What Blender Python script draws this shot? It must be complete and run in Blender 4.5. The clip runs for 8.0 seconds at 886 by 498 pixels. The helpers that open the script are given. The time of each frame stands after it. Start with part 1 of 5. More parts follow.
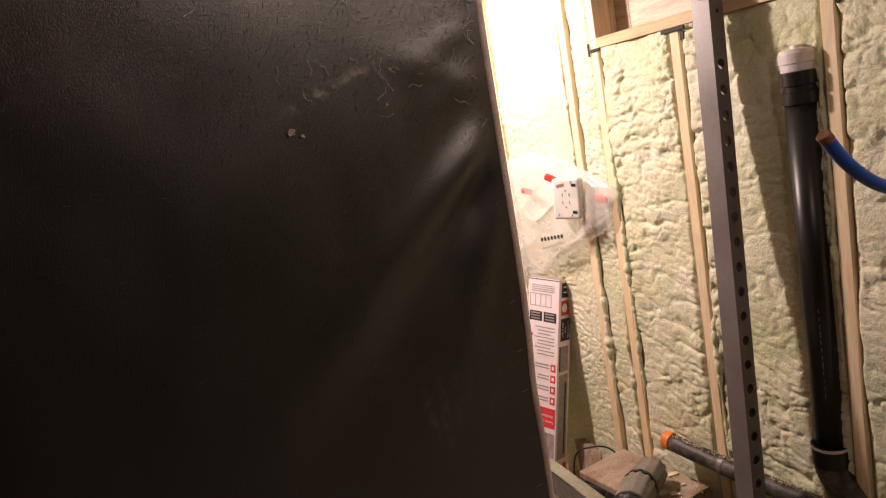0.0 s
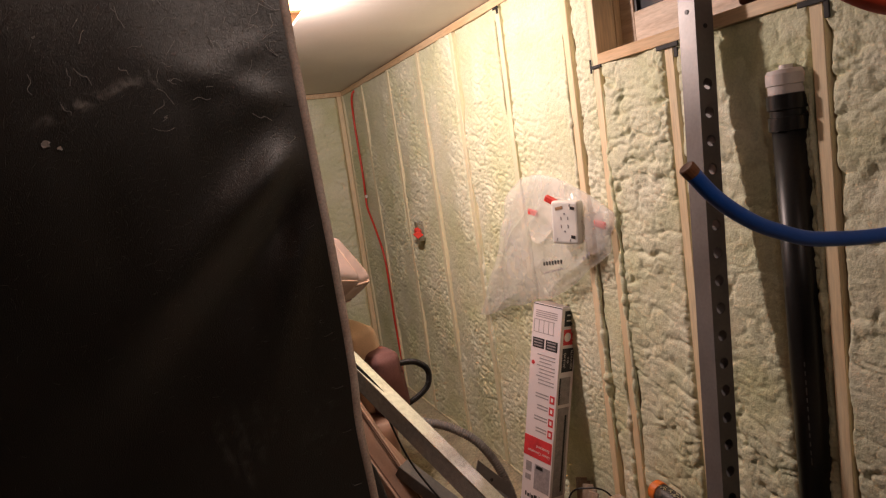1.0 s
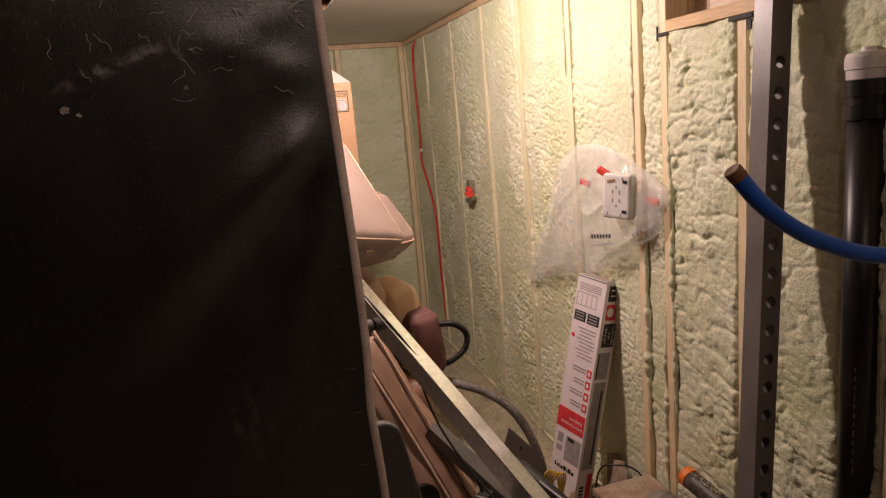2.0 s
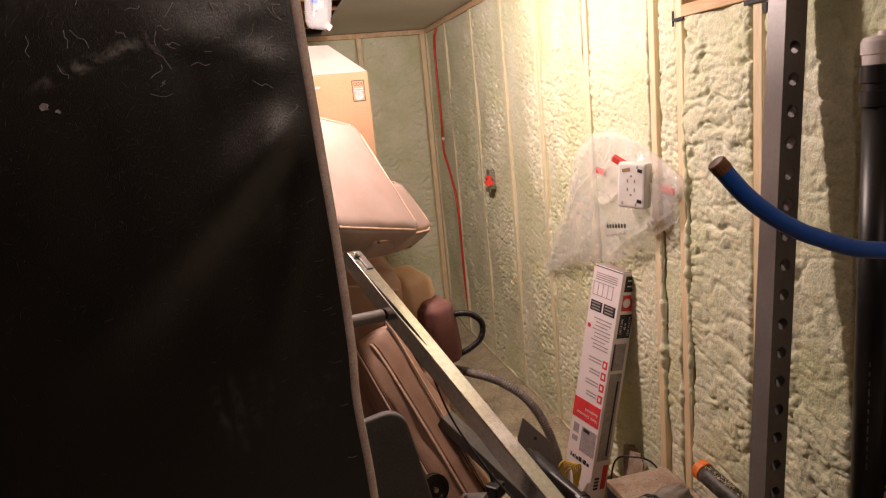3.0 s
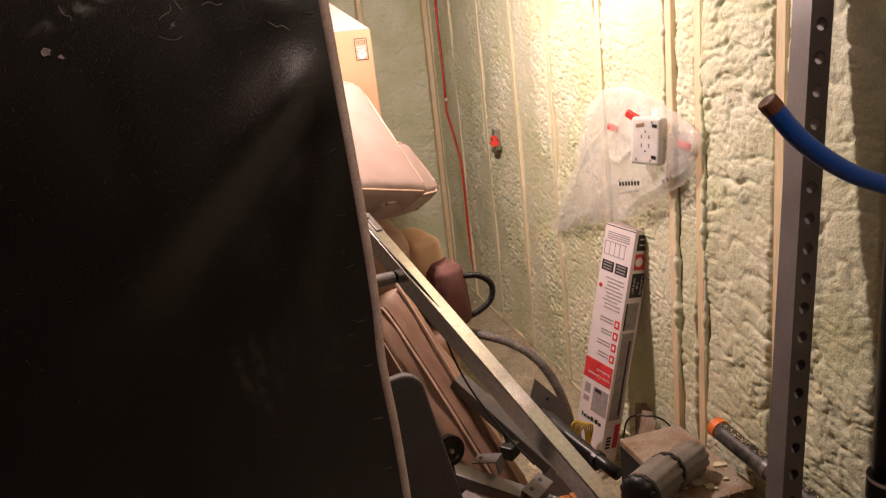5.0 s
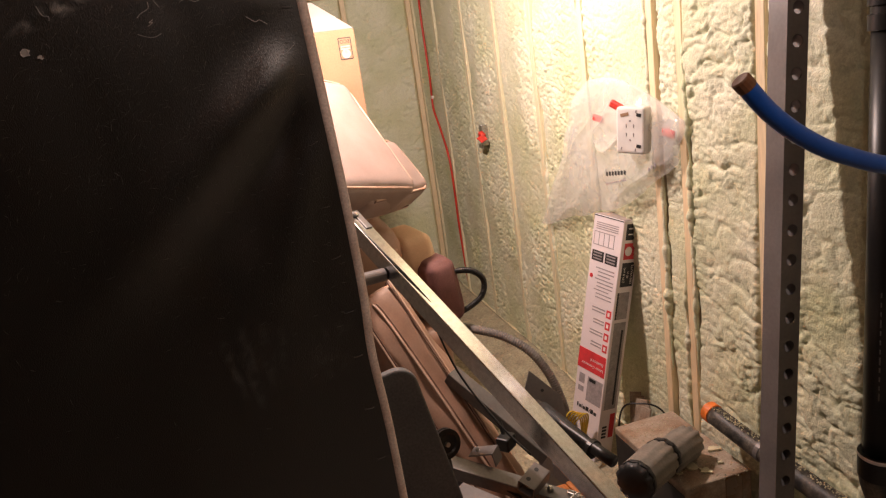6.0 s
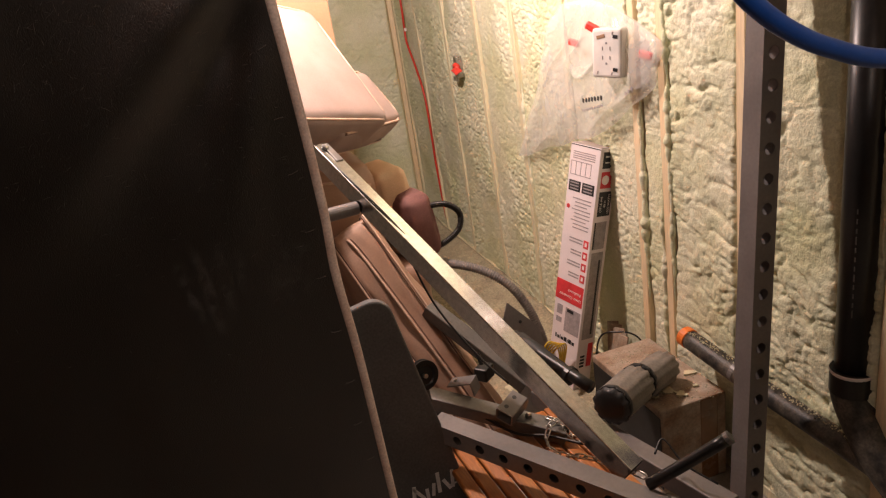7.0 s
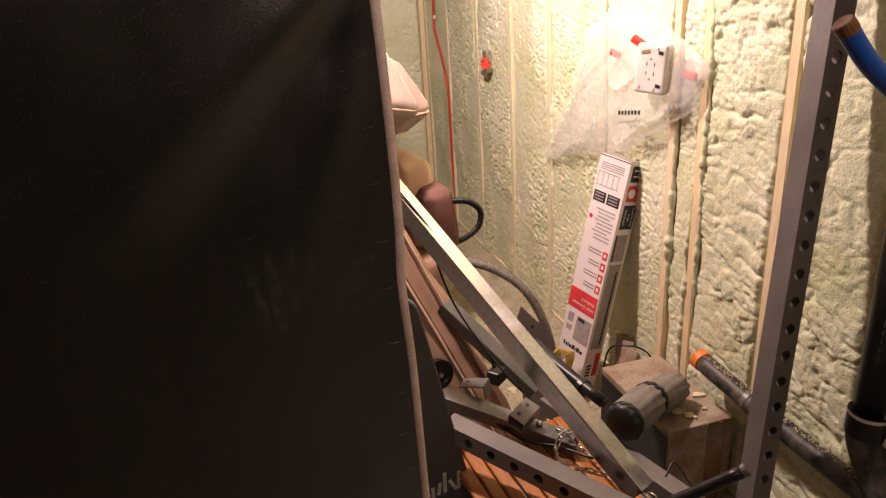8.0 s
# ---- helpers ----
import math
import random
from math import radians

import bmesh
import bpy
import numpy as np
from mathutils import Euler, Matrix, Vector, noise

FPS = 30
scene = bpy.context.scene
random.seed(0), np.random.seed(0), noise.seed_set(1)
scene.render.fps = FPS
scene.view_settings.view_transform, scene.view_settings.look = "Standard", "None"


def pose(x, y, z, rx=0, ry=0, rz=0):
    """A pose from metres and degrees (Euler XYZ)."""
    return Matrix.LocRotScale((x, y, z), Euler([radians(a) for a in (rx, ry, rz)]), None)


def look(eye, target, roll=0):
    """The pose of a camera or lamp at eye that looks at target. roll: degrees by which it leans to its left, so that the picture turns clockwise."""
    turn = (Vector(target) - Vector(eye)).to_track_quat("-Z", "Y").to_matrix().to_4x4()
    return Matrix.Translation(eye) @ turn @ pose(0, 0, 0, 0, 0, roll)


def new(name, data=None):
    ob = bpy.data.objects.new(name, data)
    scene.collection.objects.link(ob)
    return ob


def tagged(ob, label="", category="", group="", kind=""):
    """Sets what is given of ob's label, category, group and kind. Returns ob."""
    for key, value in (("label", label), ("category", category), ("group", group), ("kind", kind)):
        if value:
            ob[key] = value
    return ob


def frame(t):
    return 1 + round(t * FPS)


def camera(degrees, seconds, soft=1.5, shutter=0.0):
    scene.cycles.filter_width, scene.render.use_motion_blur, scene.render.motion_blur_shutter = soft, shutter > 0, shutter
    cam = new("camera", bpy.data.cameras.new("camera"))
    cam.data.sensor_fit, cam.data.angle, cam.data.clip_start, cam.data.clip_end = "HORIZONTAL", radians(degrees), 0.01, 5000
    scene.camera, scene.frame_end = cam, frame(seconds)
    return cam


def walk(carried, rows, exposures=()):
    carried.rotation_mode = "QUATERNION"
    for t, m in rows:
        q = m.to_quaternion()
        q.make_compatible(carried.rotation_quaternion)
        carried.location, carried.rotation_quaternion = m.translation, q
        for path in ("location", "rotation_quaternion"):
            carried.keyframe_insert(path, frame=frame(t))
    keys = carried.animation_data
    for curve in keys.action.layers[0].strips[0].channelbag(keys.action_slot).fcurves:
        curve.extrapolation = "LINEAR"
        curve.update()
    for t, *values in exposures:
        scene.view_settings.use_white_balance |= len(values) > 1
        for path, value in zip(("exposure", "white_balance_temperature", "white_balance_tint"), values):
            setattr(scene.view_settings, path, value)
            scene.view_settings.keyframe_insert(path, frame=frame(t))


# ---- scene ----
cam = camera(66.2, 8.0, soft=1.25, shutter=0.0)
PATH = [
    (0, (-0.336, 0.18, 1.842), (0.626, 1.901, 1.504), -10.2),
    (0.5, (-0.091, 0.139, 1.879), (0.808, 1.905, 1.611), -7.0),
    (1, (0.078, 0.072, 1.786), (0.802, 1.918, 1.529), -8.1),
    (1.5, (0.088, 0.07, 1.822), (0.688, 1.966, 1.605), -4.1),
    (1.7, (0.106, 0.099, 1.824), (0.677, 1.991, 1.514), -4.7),
    (2.8, (0.225, 0.087, 1.833), (0.733, 1.975, 1.413), -5.2),
    (3, (0.215, 0.087, 1.827), (0.671, 1.991, 1.421), -5.5),
    (3.5, (0.217, 0.102, 1.815), (0.657, 2.01, 1.408), -6.7),
    (4, (0.196, 0.136, 1.816), (0.621, 2.036, 1.356), -5.7),
    (4.5, (0.185, 0.14, 1.808), (0.619, 2.027, 1.305), -6.1),
    (6, (0.191, 0.123, 1.79), (0.651, 2.001, 1.281), -8.2),
    (6.5, (0.2146, 0.1147, 1.7383), (0.6962, 1.9745, 1.1824), -9.90),
    (7, (0.2139, 0.1504, 1.7358), (0.6910, 1.9713, 1.0600), -9.30),
    (7.5, (0.1335, 0.1980, 1.7744), (0.6028, 1.9997, 1.0440), -2.39),
    (8, (0.1208, 0.2053, 1.7892), (0.6088, 2.0071, 1.0713), -3.63),
]
EXPOSURES = [(0.0, 0.2), (0.5, -0.57), (1.0, -0.62), (1.5, -0.7), (3.0, -0.33), (3.5, -0.28), (4.5, -0.2), (6.0, -0.02), (7.0, 0.08), (7.5, 0.3), (8.0, 0.36)]
walk(cam, [(t, look(eye, target, roll)) for t, eye, target, roll in PATH], EXPOSURES)

# ---- light: a bare bulb under the joists behind the box spring, a weaker one over the near side ----
world = bpy.data.worlds.new("world")
scene.world = world
world.use_nodes = True
world.node_tree.nodes["Background"].inputs[0].default_value = (0.5, 0.55, 0.7, 1)
world.node_tree.nodes["Background"].inputs[1].default_value = 0.002


def bulb(place, watts, colour, radius):
    data = bpy.data.lights.new("bulb_light", "POINT")
    data.energy, data.color, data.shadow_soft_size = watts, colour, radius
    ob = new("bulb_light", data)
    ob.location = place
    return ob


LAMP = (0.57, 2.78, 2.45)
REAR = (0.6, 0.14, 2.4)
bulb(LAMP, 174, (1.0, 0.795, 0.73), 0.06)
bulb(REAR, 11, (1.0, 0.81, 0.71), 0.05)


# ---- materials ----
def mat(name, base, rough=0.6, metal=0.0, spread=0.12, scale=6.0, fine=60.0, bump=0.2, depth=0.002, spec=0.5,
        tint=None, stretch=(1, 1, 1), patch=0.0, patch_scale=3.0, island=False):
    """Surface with two scales of variation; tint is the second colour of the coarse variation."""
    m = bpy.data.materials.new(name)
    m.use_nodes = True
    nt = m.node_tree
    n, l = nt.nodes, nt.links
    b = n["Principled BSDF"]
    tc = n.new("ShaderNodeTexCoord")
    mp = n.new("ShaderNodeMapping")
    mp.inputs["Scale"].default_value = stretch
    l.new(tc.outputs["Object"], mp.inputs[0])
    oi = n.new("ShaderNodeObjectInfo")
    add = n.new("ShaderNodeVectorMath")
    add.operation = "ADD"
    l.new(mp.outputs[0], add.inputs[0])
    mul = n.new("ShaderNodeMath")
    mul.operation = "MULTIPLY"
    mul.inputs[1].default_value = 7.3
    l.new(oi.outputs["Random"], mul.inputs[0])
    l.new(mul.outputs[0], add.inputs[1])
    n1 = n.new("ShaderNodeTexNoise")
    n1.inputs["Scale"].default_value = scale
    n1.inputs["Detail"].default_value = 5
    n2 = n.new("ShaderNodeTexNoise")
    n2.inputs["Scale"].default_value = fine
    n2.inputs["Detail"].default_value = 4
    l.new(add.outputs[0], n1.inputs["Vector"])
    l.new(add.outputs[0], n2.inputs["Vector"])
    second = tint or tuple(c * 0.72 for c in base)
    r1 = n.new("ShaderNodeMapRange")
    r1.inputs["From Min"].default_value, r1.inputs["From Max"].default_value = 0.35, 0.7
    l.new(n1.outputs["Fac"], r1.inputs["Value"])
    mix = n.new("ShaderNodeMix")
    mix.data_type = "RGBA"
    mix.inputs["A"].default_value, mix.inputs["B"].default_value = (*base, 1), (*second, 1)
    l.new(r1.outputs[0], mix.inputs["Factor"])
    hsv = n.new("ShaderNodeHueSaturation")
    l.new(mix.outputs["Result"], hsv.inputs["Color"])
    r2 = n.new("ShaderNodeMapRange")
    r2.inputs["From Min"].default_value, r2.inputs["From Max"].default_value = 0.25, 0.75
    r2.inputs["To Min"].default_value, r2.inputs["To Max"].default_value = 1 - spread, 1 + spread
    l.new(n2.outputs["Fac"], r2.inputs["Value"])
    l.new(r2.outputs[0], hsv.inputs["Value"])
    l.new(hsv.outputs[0], b.inputs["Base Color"])
    r3 = n.new("ShaderNodeMapRange")
    r3.inputs["To Min"].default_value, r3.inputs["To Max"].default_value = max(rough - 0.12, 0.03), min(rough + 0.12, 1)
    l.new(n1.outputs["Fac"], r3.inputs["Value"])
    l.new(r3.outputs[0], b.inputs["Roughness"])
    b.inputs["Metallic"].default_value = metal
    b.inputs["Specular IOR Level"].default_value = spec
    if bump:
        bp = n.new("ShaderNodeBump")
        bp.inputs["Strength"].default_value, bp.inputs["Distance"].default_value = bump, depth
        l.new(n2.outputs["Fac"], bp.inputs["Height"])
        l.new(bp.outputs[0], b.inputs["Normal"])
    return m


FOAM = mat("spray_foam", (0.715, 0.71, 0.54), 0.6, spread=0.14, scale=3.5, fine=150, bump=0.6, depth=0.005,
           tint=(0.58, 0.6, 0.37), spec=0.4)
PINE = mat("pine_lumber", (0.8, 0.67, 0.45), 0.6, spread=0.16, scale=5, fine=55, bump=0.25, depth=0.001,
           tint=(0.74, 0.58, 0.36), stretch=(3, 3, 0.25))
PINE_F = mat("oversprayed_pine", (0.76, 0.69, 0.47), 0.6, spread=0.14, scale=5, fine=55, bump=0.25, depth=0.001,
             tint=(0.68, 0.64, 0.43), stretch=(3, 3, 0.6))
PINE_Y = mat("pine_lumber_long", (0.74, 0.56, 0.36), 0.6, spread=0.16, scale=5, fine=55, bump=0.25, depth=0.001,
             tint=(0.56, 0.36, 0.18), stretch=(3, 0.25, 3))
JOIST = mat("fir_joist", (0.5, 0.24, 0.09), 0.6, spread=0.2, scale=4, fine=40, tint=(0.36, 0.15, 0.05), stretch=(0.3, 3, 3))
WINWOOD = mat("window_wood", (0.6, 0.48, 0.37), 0.55, spread=0.18, scale=9, fine=70, tint=(0.42, 0.31, 0.22), stretch=(3, 0.4, 3))
DRYWALL = mat("drywall", (0.74, 0.7, 0.66), 0.9, spread=0.03, scale=2, fine=150, bump=0.08, tint=(0.68, 0.64, 0.6))
CONCRETE = mat("concrete", (0.34, 0.31, 0.27), 0.85, spread=0.25, scale=4, fine=60, bump=0.4, depth=0.004)
PLAIN = mat("dull_wall", (0.3, 0.27, 0.22), 0.9, spread=0.15, scale=2, fine=40)
STEEL = mat("grey_enamel_steel", (0.15, 0.137, 0.132), 0.42, 0.15, spread=0.1, scale=7, fine=90, bump=0.06, tint=(0.19, 0.175, 0.168))
STEEL_D = mat("dark_enamel_steel", (0.11, 0.105, 0.1), 0.4, 0.3, spread=0.15, scale=9, fine=80, bump=0.08, tint=(0.16, 0.15, 0.14))
SATIN = mat("satin_steel", (0.68, 0.675, 0.67), 0.18, 1.0, spread=0.2, scale=11, fine=60, bump=0.03, tint=(0.6, 0.59, 0.58))
GALV = mat("zinc_steel", (0.6, 0.58, 0.54), 0.3, 0.9, spread=0.15, scale=30, fine=120, bump=0.1)
BLACKP = mat("black_abs", (0.009, 0.009, 0.0095), 0.36, spread=0.25, scale=8, fine=120, bump=0.08, tint=(0.016, 0.015, 0.014), spec=0.4)
DUSTY = mat("dusty_black_abs", (0.02, 0.019, 0.018), 0.5, spread=0.5, scale=26, fine=160, bump=0.5, depth=0.002, tint=(0.11, 0.095, 0.075))
RUBBER = mat("black_rubber", (0.02, 0.02, 0.02), 0.6, spread=0.2, scale=10, fine=90)
CAPWHITE = mat("off_white_plastic", (0.74, 0.68, 0.66), 0.45, spread=0.06, scale=12, fine=80, bump=0.05)
ORANGE = mat("orange_plastic", (0.9, 0.22, 0.03), 0.5, spread=0.08, scale=10, fine=80, bump=0.05)
BLUE = mat("blue_tube", (0.014, 0.105, 0.5), 0.36, spread=0.08, scale=12, fine=90, bump=0.05, tint=(0.012, 0.085, 0.42))
REDTUBE = mat("red_tube", (0.72, 0.06, 0.02), 0.4, spread=0.08, scale=12, fine=90, bump=0.05)
RED = mat("red_plastic", (0.7, 0.05, 0.035), 0.42, spread=0.12, scale=20, fine=90, bump=0.05)
REDWIRE = mat("red_wire", (0.66, 0.05, 0.03), 0.45, spread=0.12, scale=20, fine=90, bump=0.05)
TICKING = mat("beige_ticking", (0.9, 0.76, 0.69), 0.85, spread=0.2, scale=30, fine=300, bump=0.5, depth=0.001, tint=(0.74, 0.57, 0.49))
LEATHER = mat("pale_leather", (0.31, 0.232, 0.207), 0.65, spread=0.06, scale=5, fine=140, bump=0.15, depth=0.001, tint=(0.275, 0.198, 0.172))
LEATHER_T = mat("tan_leather", (0.38, 0.235, 0.165), 0.5, spread=0.08, scale=5, fine=140, bump=0.15, depth=0.001, tint=(0.31, 0.185, 0.125))
SUEDE = mat("tan_suede", (0.74, 0.54, 0.36), 0.9, spread=0.1, scale=8, fine=220, bump=0.3, tint=(0.66, 0.47, 0.3))
PIPING = mat("leather_piping", (0.58, 0.39, 0.29), 0.5, spread=0.1, scale=20, fine=200)
# dark brown standing in for the shadow line along the piping
PIPING_SHADE = mat("piping_shade", (0.16, 0.085, 0.06), 0.7, spread=0.2, scale=30, fine=200)
MAROON = mat("maroon_cloth", (0.19, 0.085, 0.075), 0.85, spread=0.2, scale=12, fine=200, bump=0.3)
CARD = mat("cardboard", (0.34, 0.21, 0.12), 0.85, spread=0.07, scale=5, fine=120, bump=0.1, tint=(0.305, 0.18, 0.1))
CARD_IN = mat("cardboard_inside", (0.42, 0.36, 0.33), 0.85, spread=0.06, scale=5, fine=120, bump=0.1)
CARD_D = mat("dusty_cardboard", (0.25, 0.16, 0.1), 0.8, spread=0.25, scale=14, fine=120, bump=0.3, tint=(0.4, 0.34, 0.27))
TAPE = mat("brown_tape", (0.22, 0.11, 0.05), 0.25, spread=0.08, scale=9, fine=60, bump=0.05)
BOXWHITE = mat("white_carton", (0.78, 0.72, 0.74), 0.5, spread=0.03, scale=6, fine=120, bump=0.05, tint=(0.72, 0.66, 0.67))
INK = mat("black_ink", (0.02, 0.02, 0.022), 0.5, spread=0.1, scale=20, fine=100, bump=0)
INK_G = mat("grey_ink", (0.36, 0.33, 0.34), 0.5, spread=0.2, scale=40, fine=160, bump=0)
INK_R = mat("red_ink", (0.72, 0.05, 0.06), 0.5, spread=0.06, scale=20, fine=100, bump=0)
INK_W = mat("white_ink", (0.85, 0.83, 0.82), 0.5, spread=0.06, scale=20, fine=100, bump=0)
VINYL = mat("grey_vinyl", (0.17, 0.155, 0.135), 0.6, spread=0.18, scale=10, fine=120, bump=0.25, tint=(0.26, 0.235, 0.2))
PAD = mat("charcoal_vinyl", (0.085, 0.083, 0.083), 0.62, spread=0.25, scale=7, fine=140, bump=0.25, tint=(0.12, 0.117, 0.115))
GREYHOSE = mat("grey_hose", (0.13, 0.115, 0.105), 0.6, spread=0.2, scale=14, fine=120, bump=0.2, tint=(0.2, 0.18, 0.16))
CEDAR = mat("stained_cedar", (0.46, 0.17, 0.035), 0.45, spread=0.25, scale=5, fine=60, bump=0.2, tint=(0.3, 0.09, 0.02), stretch=(3, 0.4, 3))
YELLOW = mat("yellow_cord", (0.75, 0.5, 0.04), 0.5, spread=0.1, scale=20, fine=90)
FLAKE = mat("foam_offcut", (0.68, 0.62, 0.42), 0.8, spread=0.15, scale=20, fine=160, bump=0.4)
MARK = mat("black_marker", (0.015, 0.013, 0.012), 0.7, spread=0.2, scale=30, fine=100, bump=0)
COPPER = mat("brown_tube_end", (0.2, 0.085, 0.04), 0.5, spread=0.2, scale=40, fine=150)
PORCELAIN = mat("porcelain", (0.8, 0.78, 0.74), 0.25, spread=0.03, scale=8, fine=60, bump=0)


def glass(name, colour, rough, clear):
    """Thin plastic film or pane: part clear, part diffuse, with a gloss on top."""
    m = bpy.data.materials.new(name)
    m.use_nodes = True
    n, l = m.node_tree.nodes, m.node_tree.links
    out = n["Material Output"]
    b = n["Principled BSDF"]
    b.inputs["Base Color"].default_value = (*colour, 1)
    b.inputs["Roughness"].default_value = rough
    tr = n.new("ShaderNodeBsdfTransparent")
    mix = n.new("ShaderNodeMixShader")
    tc = n.new("ShaderNodeTexCoord")
    nz = n.new("ShaderNodeTexNoise")
    nz.inputs["Scale"].default_value, nz.inputs["Detail"].default_value = 9, 4
    l.new(tc.outputs["Object"], nz.inputs["Vector"])
    mr = n.new("ShaderNodeMapRange")
    mr.inputs["To Min"].default_value, mr.inputs["To Max"].default_value = clear - 0.2, clear + 0.2
    l.new(nz.outputs["Fac"], mr.inputs["Value"])
    l.new(mr.outputs[0], mix.inputs[0])
    l.new(b.outputs[0], mix.inputs[1])
    l.new(tr.outputs[0], mix.inputs[2])
    l.new(mix.outputs[0], out.inputs["Surface"])
    return m


FILM = glass("poly_film", (0.92, 0.91, 0.89), 0.14, 0.7)
FILM.node_tree.nodes["Principled BSDF"].inputs["Coat Weight"].default_value = 1.0
FILM.node_tree.nodes["Principled BSDF"].inputs["Coat Roughness"].default_value = 0.06
CLEAR = glass("clear_plastic", (0.6, 0.6, 0.62), 0.1, 0.62)
PANE = bpy.data.materials.new("night_pane")
PANE.use_nodes = True
_p = PANE.node_tree.nodes["Principled BSDF"]
_p.inputs["Base Color"].default_value = (0.06, 0.065, 0.075, 1)
_p.inputs["Roughness"].default_value = 0.12


def dust_cover():
    """Black non-woven cloth: weave, lint, and pale scuffs of their own shape."""
    m = mat("black_dust_cover", (0.0032, 0.0028, 0.0028), 0.35, spread=0.9, scale=5, fine=480, bump=0.5, depth=0.0011,
            tint=(0.0065, 0.0058, 0.0058), spec=1.0, stretch=(2.0, 1, 0.8))
    n, l = m.node_tree.nodes, m.node_tree.links
    b = n["Principled BSDF"]
    tc = n.new("ShaderNodeTexCoord")
    last = b.inputs["Base Color"].links[0].from_socket
    # centre x, z, half sizes, turn, noise scale stretch, strength
    for cx, cz, sx, sz, turn, grain, power in ((-0.27, 1.888, 0.08, 0.012, 0.35, 60, 0.9), (-0.222, 1.902, 0.03, 0.012, 0.25, 70, 0.9), (-0.188, 1.907, 0.025, 0.006, -1.1, 90, 0.6), (-0.2, 1.385, 0.011, 0.075, 0.1, 45, 0.2), (-0.176, 1.375, 0.011, 0.08, 0.02, 45, 0.24), (-0.15, 1.385, 0.011, 0.06, -0.05, 45, 0.18), (-0.126, 1.395, 0.009, 0.045, -0.1, 45, 0.15), (-0.05, 1.4, 0.035, 0.02, 0.1, 70, 0.12),
                                              (-0.09, 1.98, 0.12, 0.1, 0.2, 90, 0.25), (-0.36, 1.97, 0.2, 0.05, 0.3, 80, 0.12),
                                              (-0.06, 1.36, 0.05, 0.04, 0.0, 60, 0.08)):
        mp = n.new("ShaderNodeMapping")
        mp.vector_type = "TEXTURE"
        mp.inputs["Location"].default_value = (cx, 0, cz)
        mp.inputs["Rotation"].default_value = (0, -turn, 0)
        mp.inputs["Scale"].default_value = (sx, 1, sz)
        l.new(tc.outputs["Object"], mp.inputs[0])
        flat = n.new("ShaderNodeVectorMath")
        flat.operation = "MULTIPLY"
        flat.inputs[1].default_value = (1, 0, 1)
        l.new(mp.outputs[0], flat.inputs[0])
        ln = n.new("ShaderNodeVectorMath")
        ln.operation = "LENGTH"
        l.new(flat.outputs[0], ln.inputs[0])
        fall = n.new("ShaderNodeMapRange")
        fall.inputs["From Min"].default_value, fall.inputs["From Max"].default_value = 0.2, 1.0
        fall.inputs["To Min"].default_value, fall.inputs["To Max"].default_value = 1, 0
        l.new(ln.outputs["Value"], fall.inputs["Value"])
        nz = n.new("ShaderNodeTexNoise")
        nz.inputs["Scale"].default_value, nz.inputs["Detail"].default_value = grain, 6
        nz.inputs["Distortion"].default_value = 0.5
        l.new(tc.outputs["Object"], nz.inputs["Vector"])
        th = n.new("ShaderNodeMapRange")
        th.inputs["From Min"].default_value, th.inputs["From Max"].default_value = 0.44, 0.62
        l.new(nz.outputs["Fac"], th.inputs["Value"])
        mu = n.new("ShaderNodeMath")
        mu.operation = "MULTIPLY"
        l.new(fall.outputs[0], mu.inputs[0])
        l.new(th.outputs[0], mu.inputs[1])
        mu2 = n.new("ShaderNodeMath")
        mu2.operation = "MULTIPLY"
        mu2.inputs[1].default_value = power
        l.new(mu.outputs[0], mu2.inputs[0])
        mx = n.new("ShaderNodeMix")
        mx.data_type = "RGBA"
        mx.inputs["B"].default_value = (0.36, 0.35, 0.34, 1)
        l.new(mu2.outputs[0], mx.inputs["Factor"])
        l.new(last, mx.inputs["A"])
        last = mx.outputs["Result"]
    l.new(last, b.inputs["Base Color"])
    b.inputs["IOR"].default_value = 1.75
    b.inputs["Sheen Weight"].default_value = 0.04
    b.inputs["Sheen Roughness"].default_value = 0.4
    return m


COVER = dust_cover()


# ---- mesh helpers ----
def mesh_of(name, bm, material, smooth=False):
    me = bpy.data.meshes.new(name)
    bm.to_mesh(me)
    bm.free()
    me.materials.append(material)
    if smooth:
        for p in me.polygons:
            p.use_smooth = True
    return me


def part(name, bm, material, parent=None, label="", m=None, smooth=False):
    ob = new(name, mesh_of(name, bm, material, smooth))
    if parent is not None:
        ob.parent = parent
    if m is not None:
        ob.matrix_basis = m
    return tagged(ob, label)


def share(name, me, parent, m):
    ob = new(name, me)
    ob.parent = parent
    ob.matrix_basis = m
    return ob


def thing(name, m, label, category, group="", kind=""):
    ob = new(name)
    ob.matrix_basis = m
    ob.empty_display_size = 0.05
    return tagged(ob, label, category, group, kind)


def box(sx, sy, sz, bevel=0.0, at=(0, 0, 0), segs=2):
    """A box of that size, centred at at."""
    bm = bmesh.new()
    bmesh.ops.create_cube(bm, size=1.0, matrix=Matrix.Translation(at) @ Matrix.Diagonal((sx, sy, sz, 1)))
    if bevel:
        bmesh.ops.bevel(bm, geom=bm.edges[:], offset=bevel, segments=segs, profile=0.5, affect="EDGES")
    return bm


def span(x0, x1, y0, y1, z0, z1, bevel=0.0):
    return box(x1 - x0, y1 - y0, z1 - z0, bevel, ((x0 + x1) / 2, (y0 + y1) / 2, (z0 + z1) / 2))


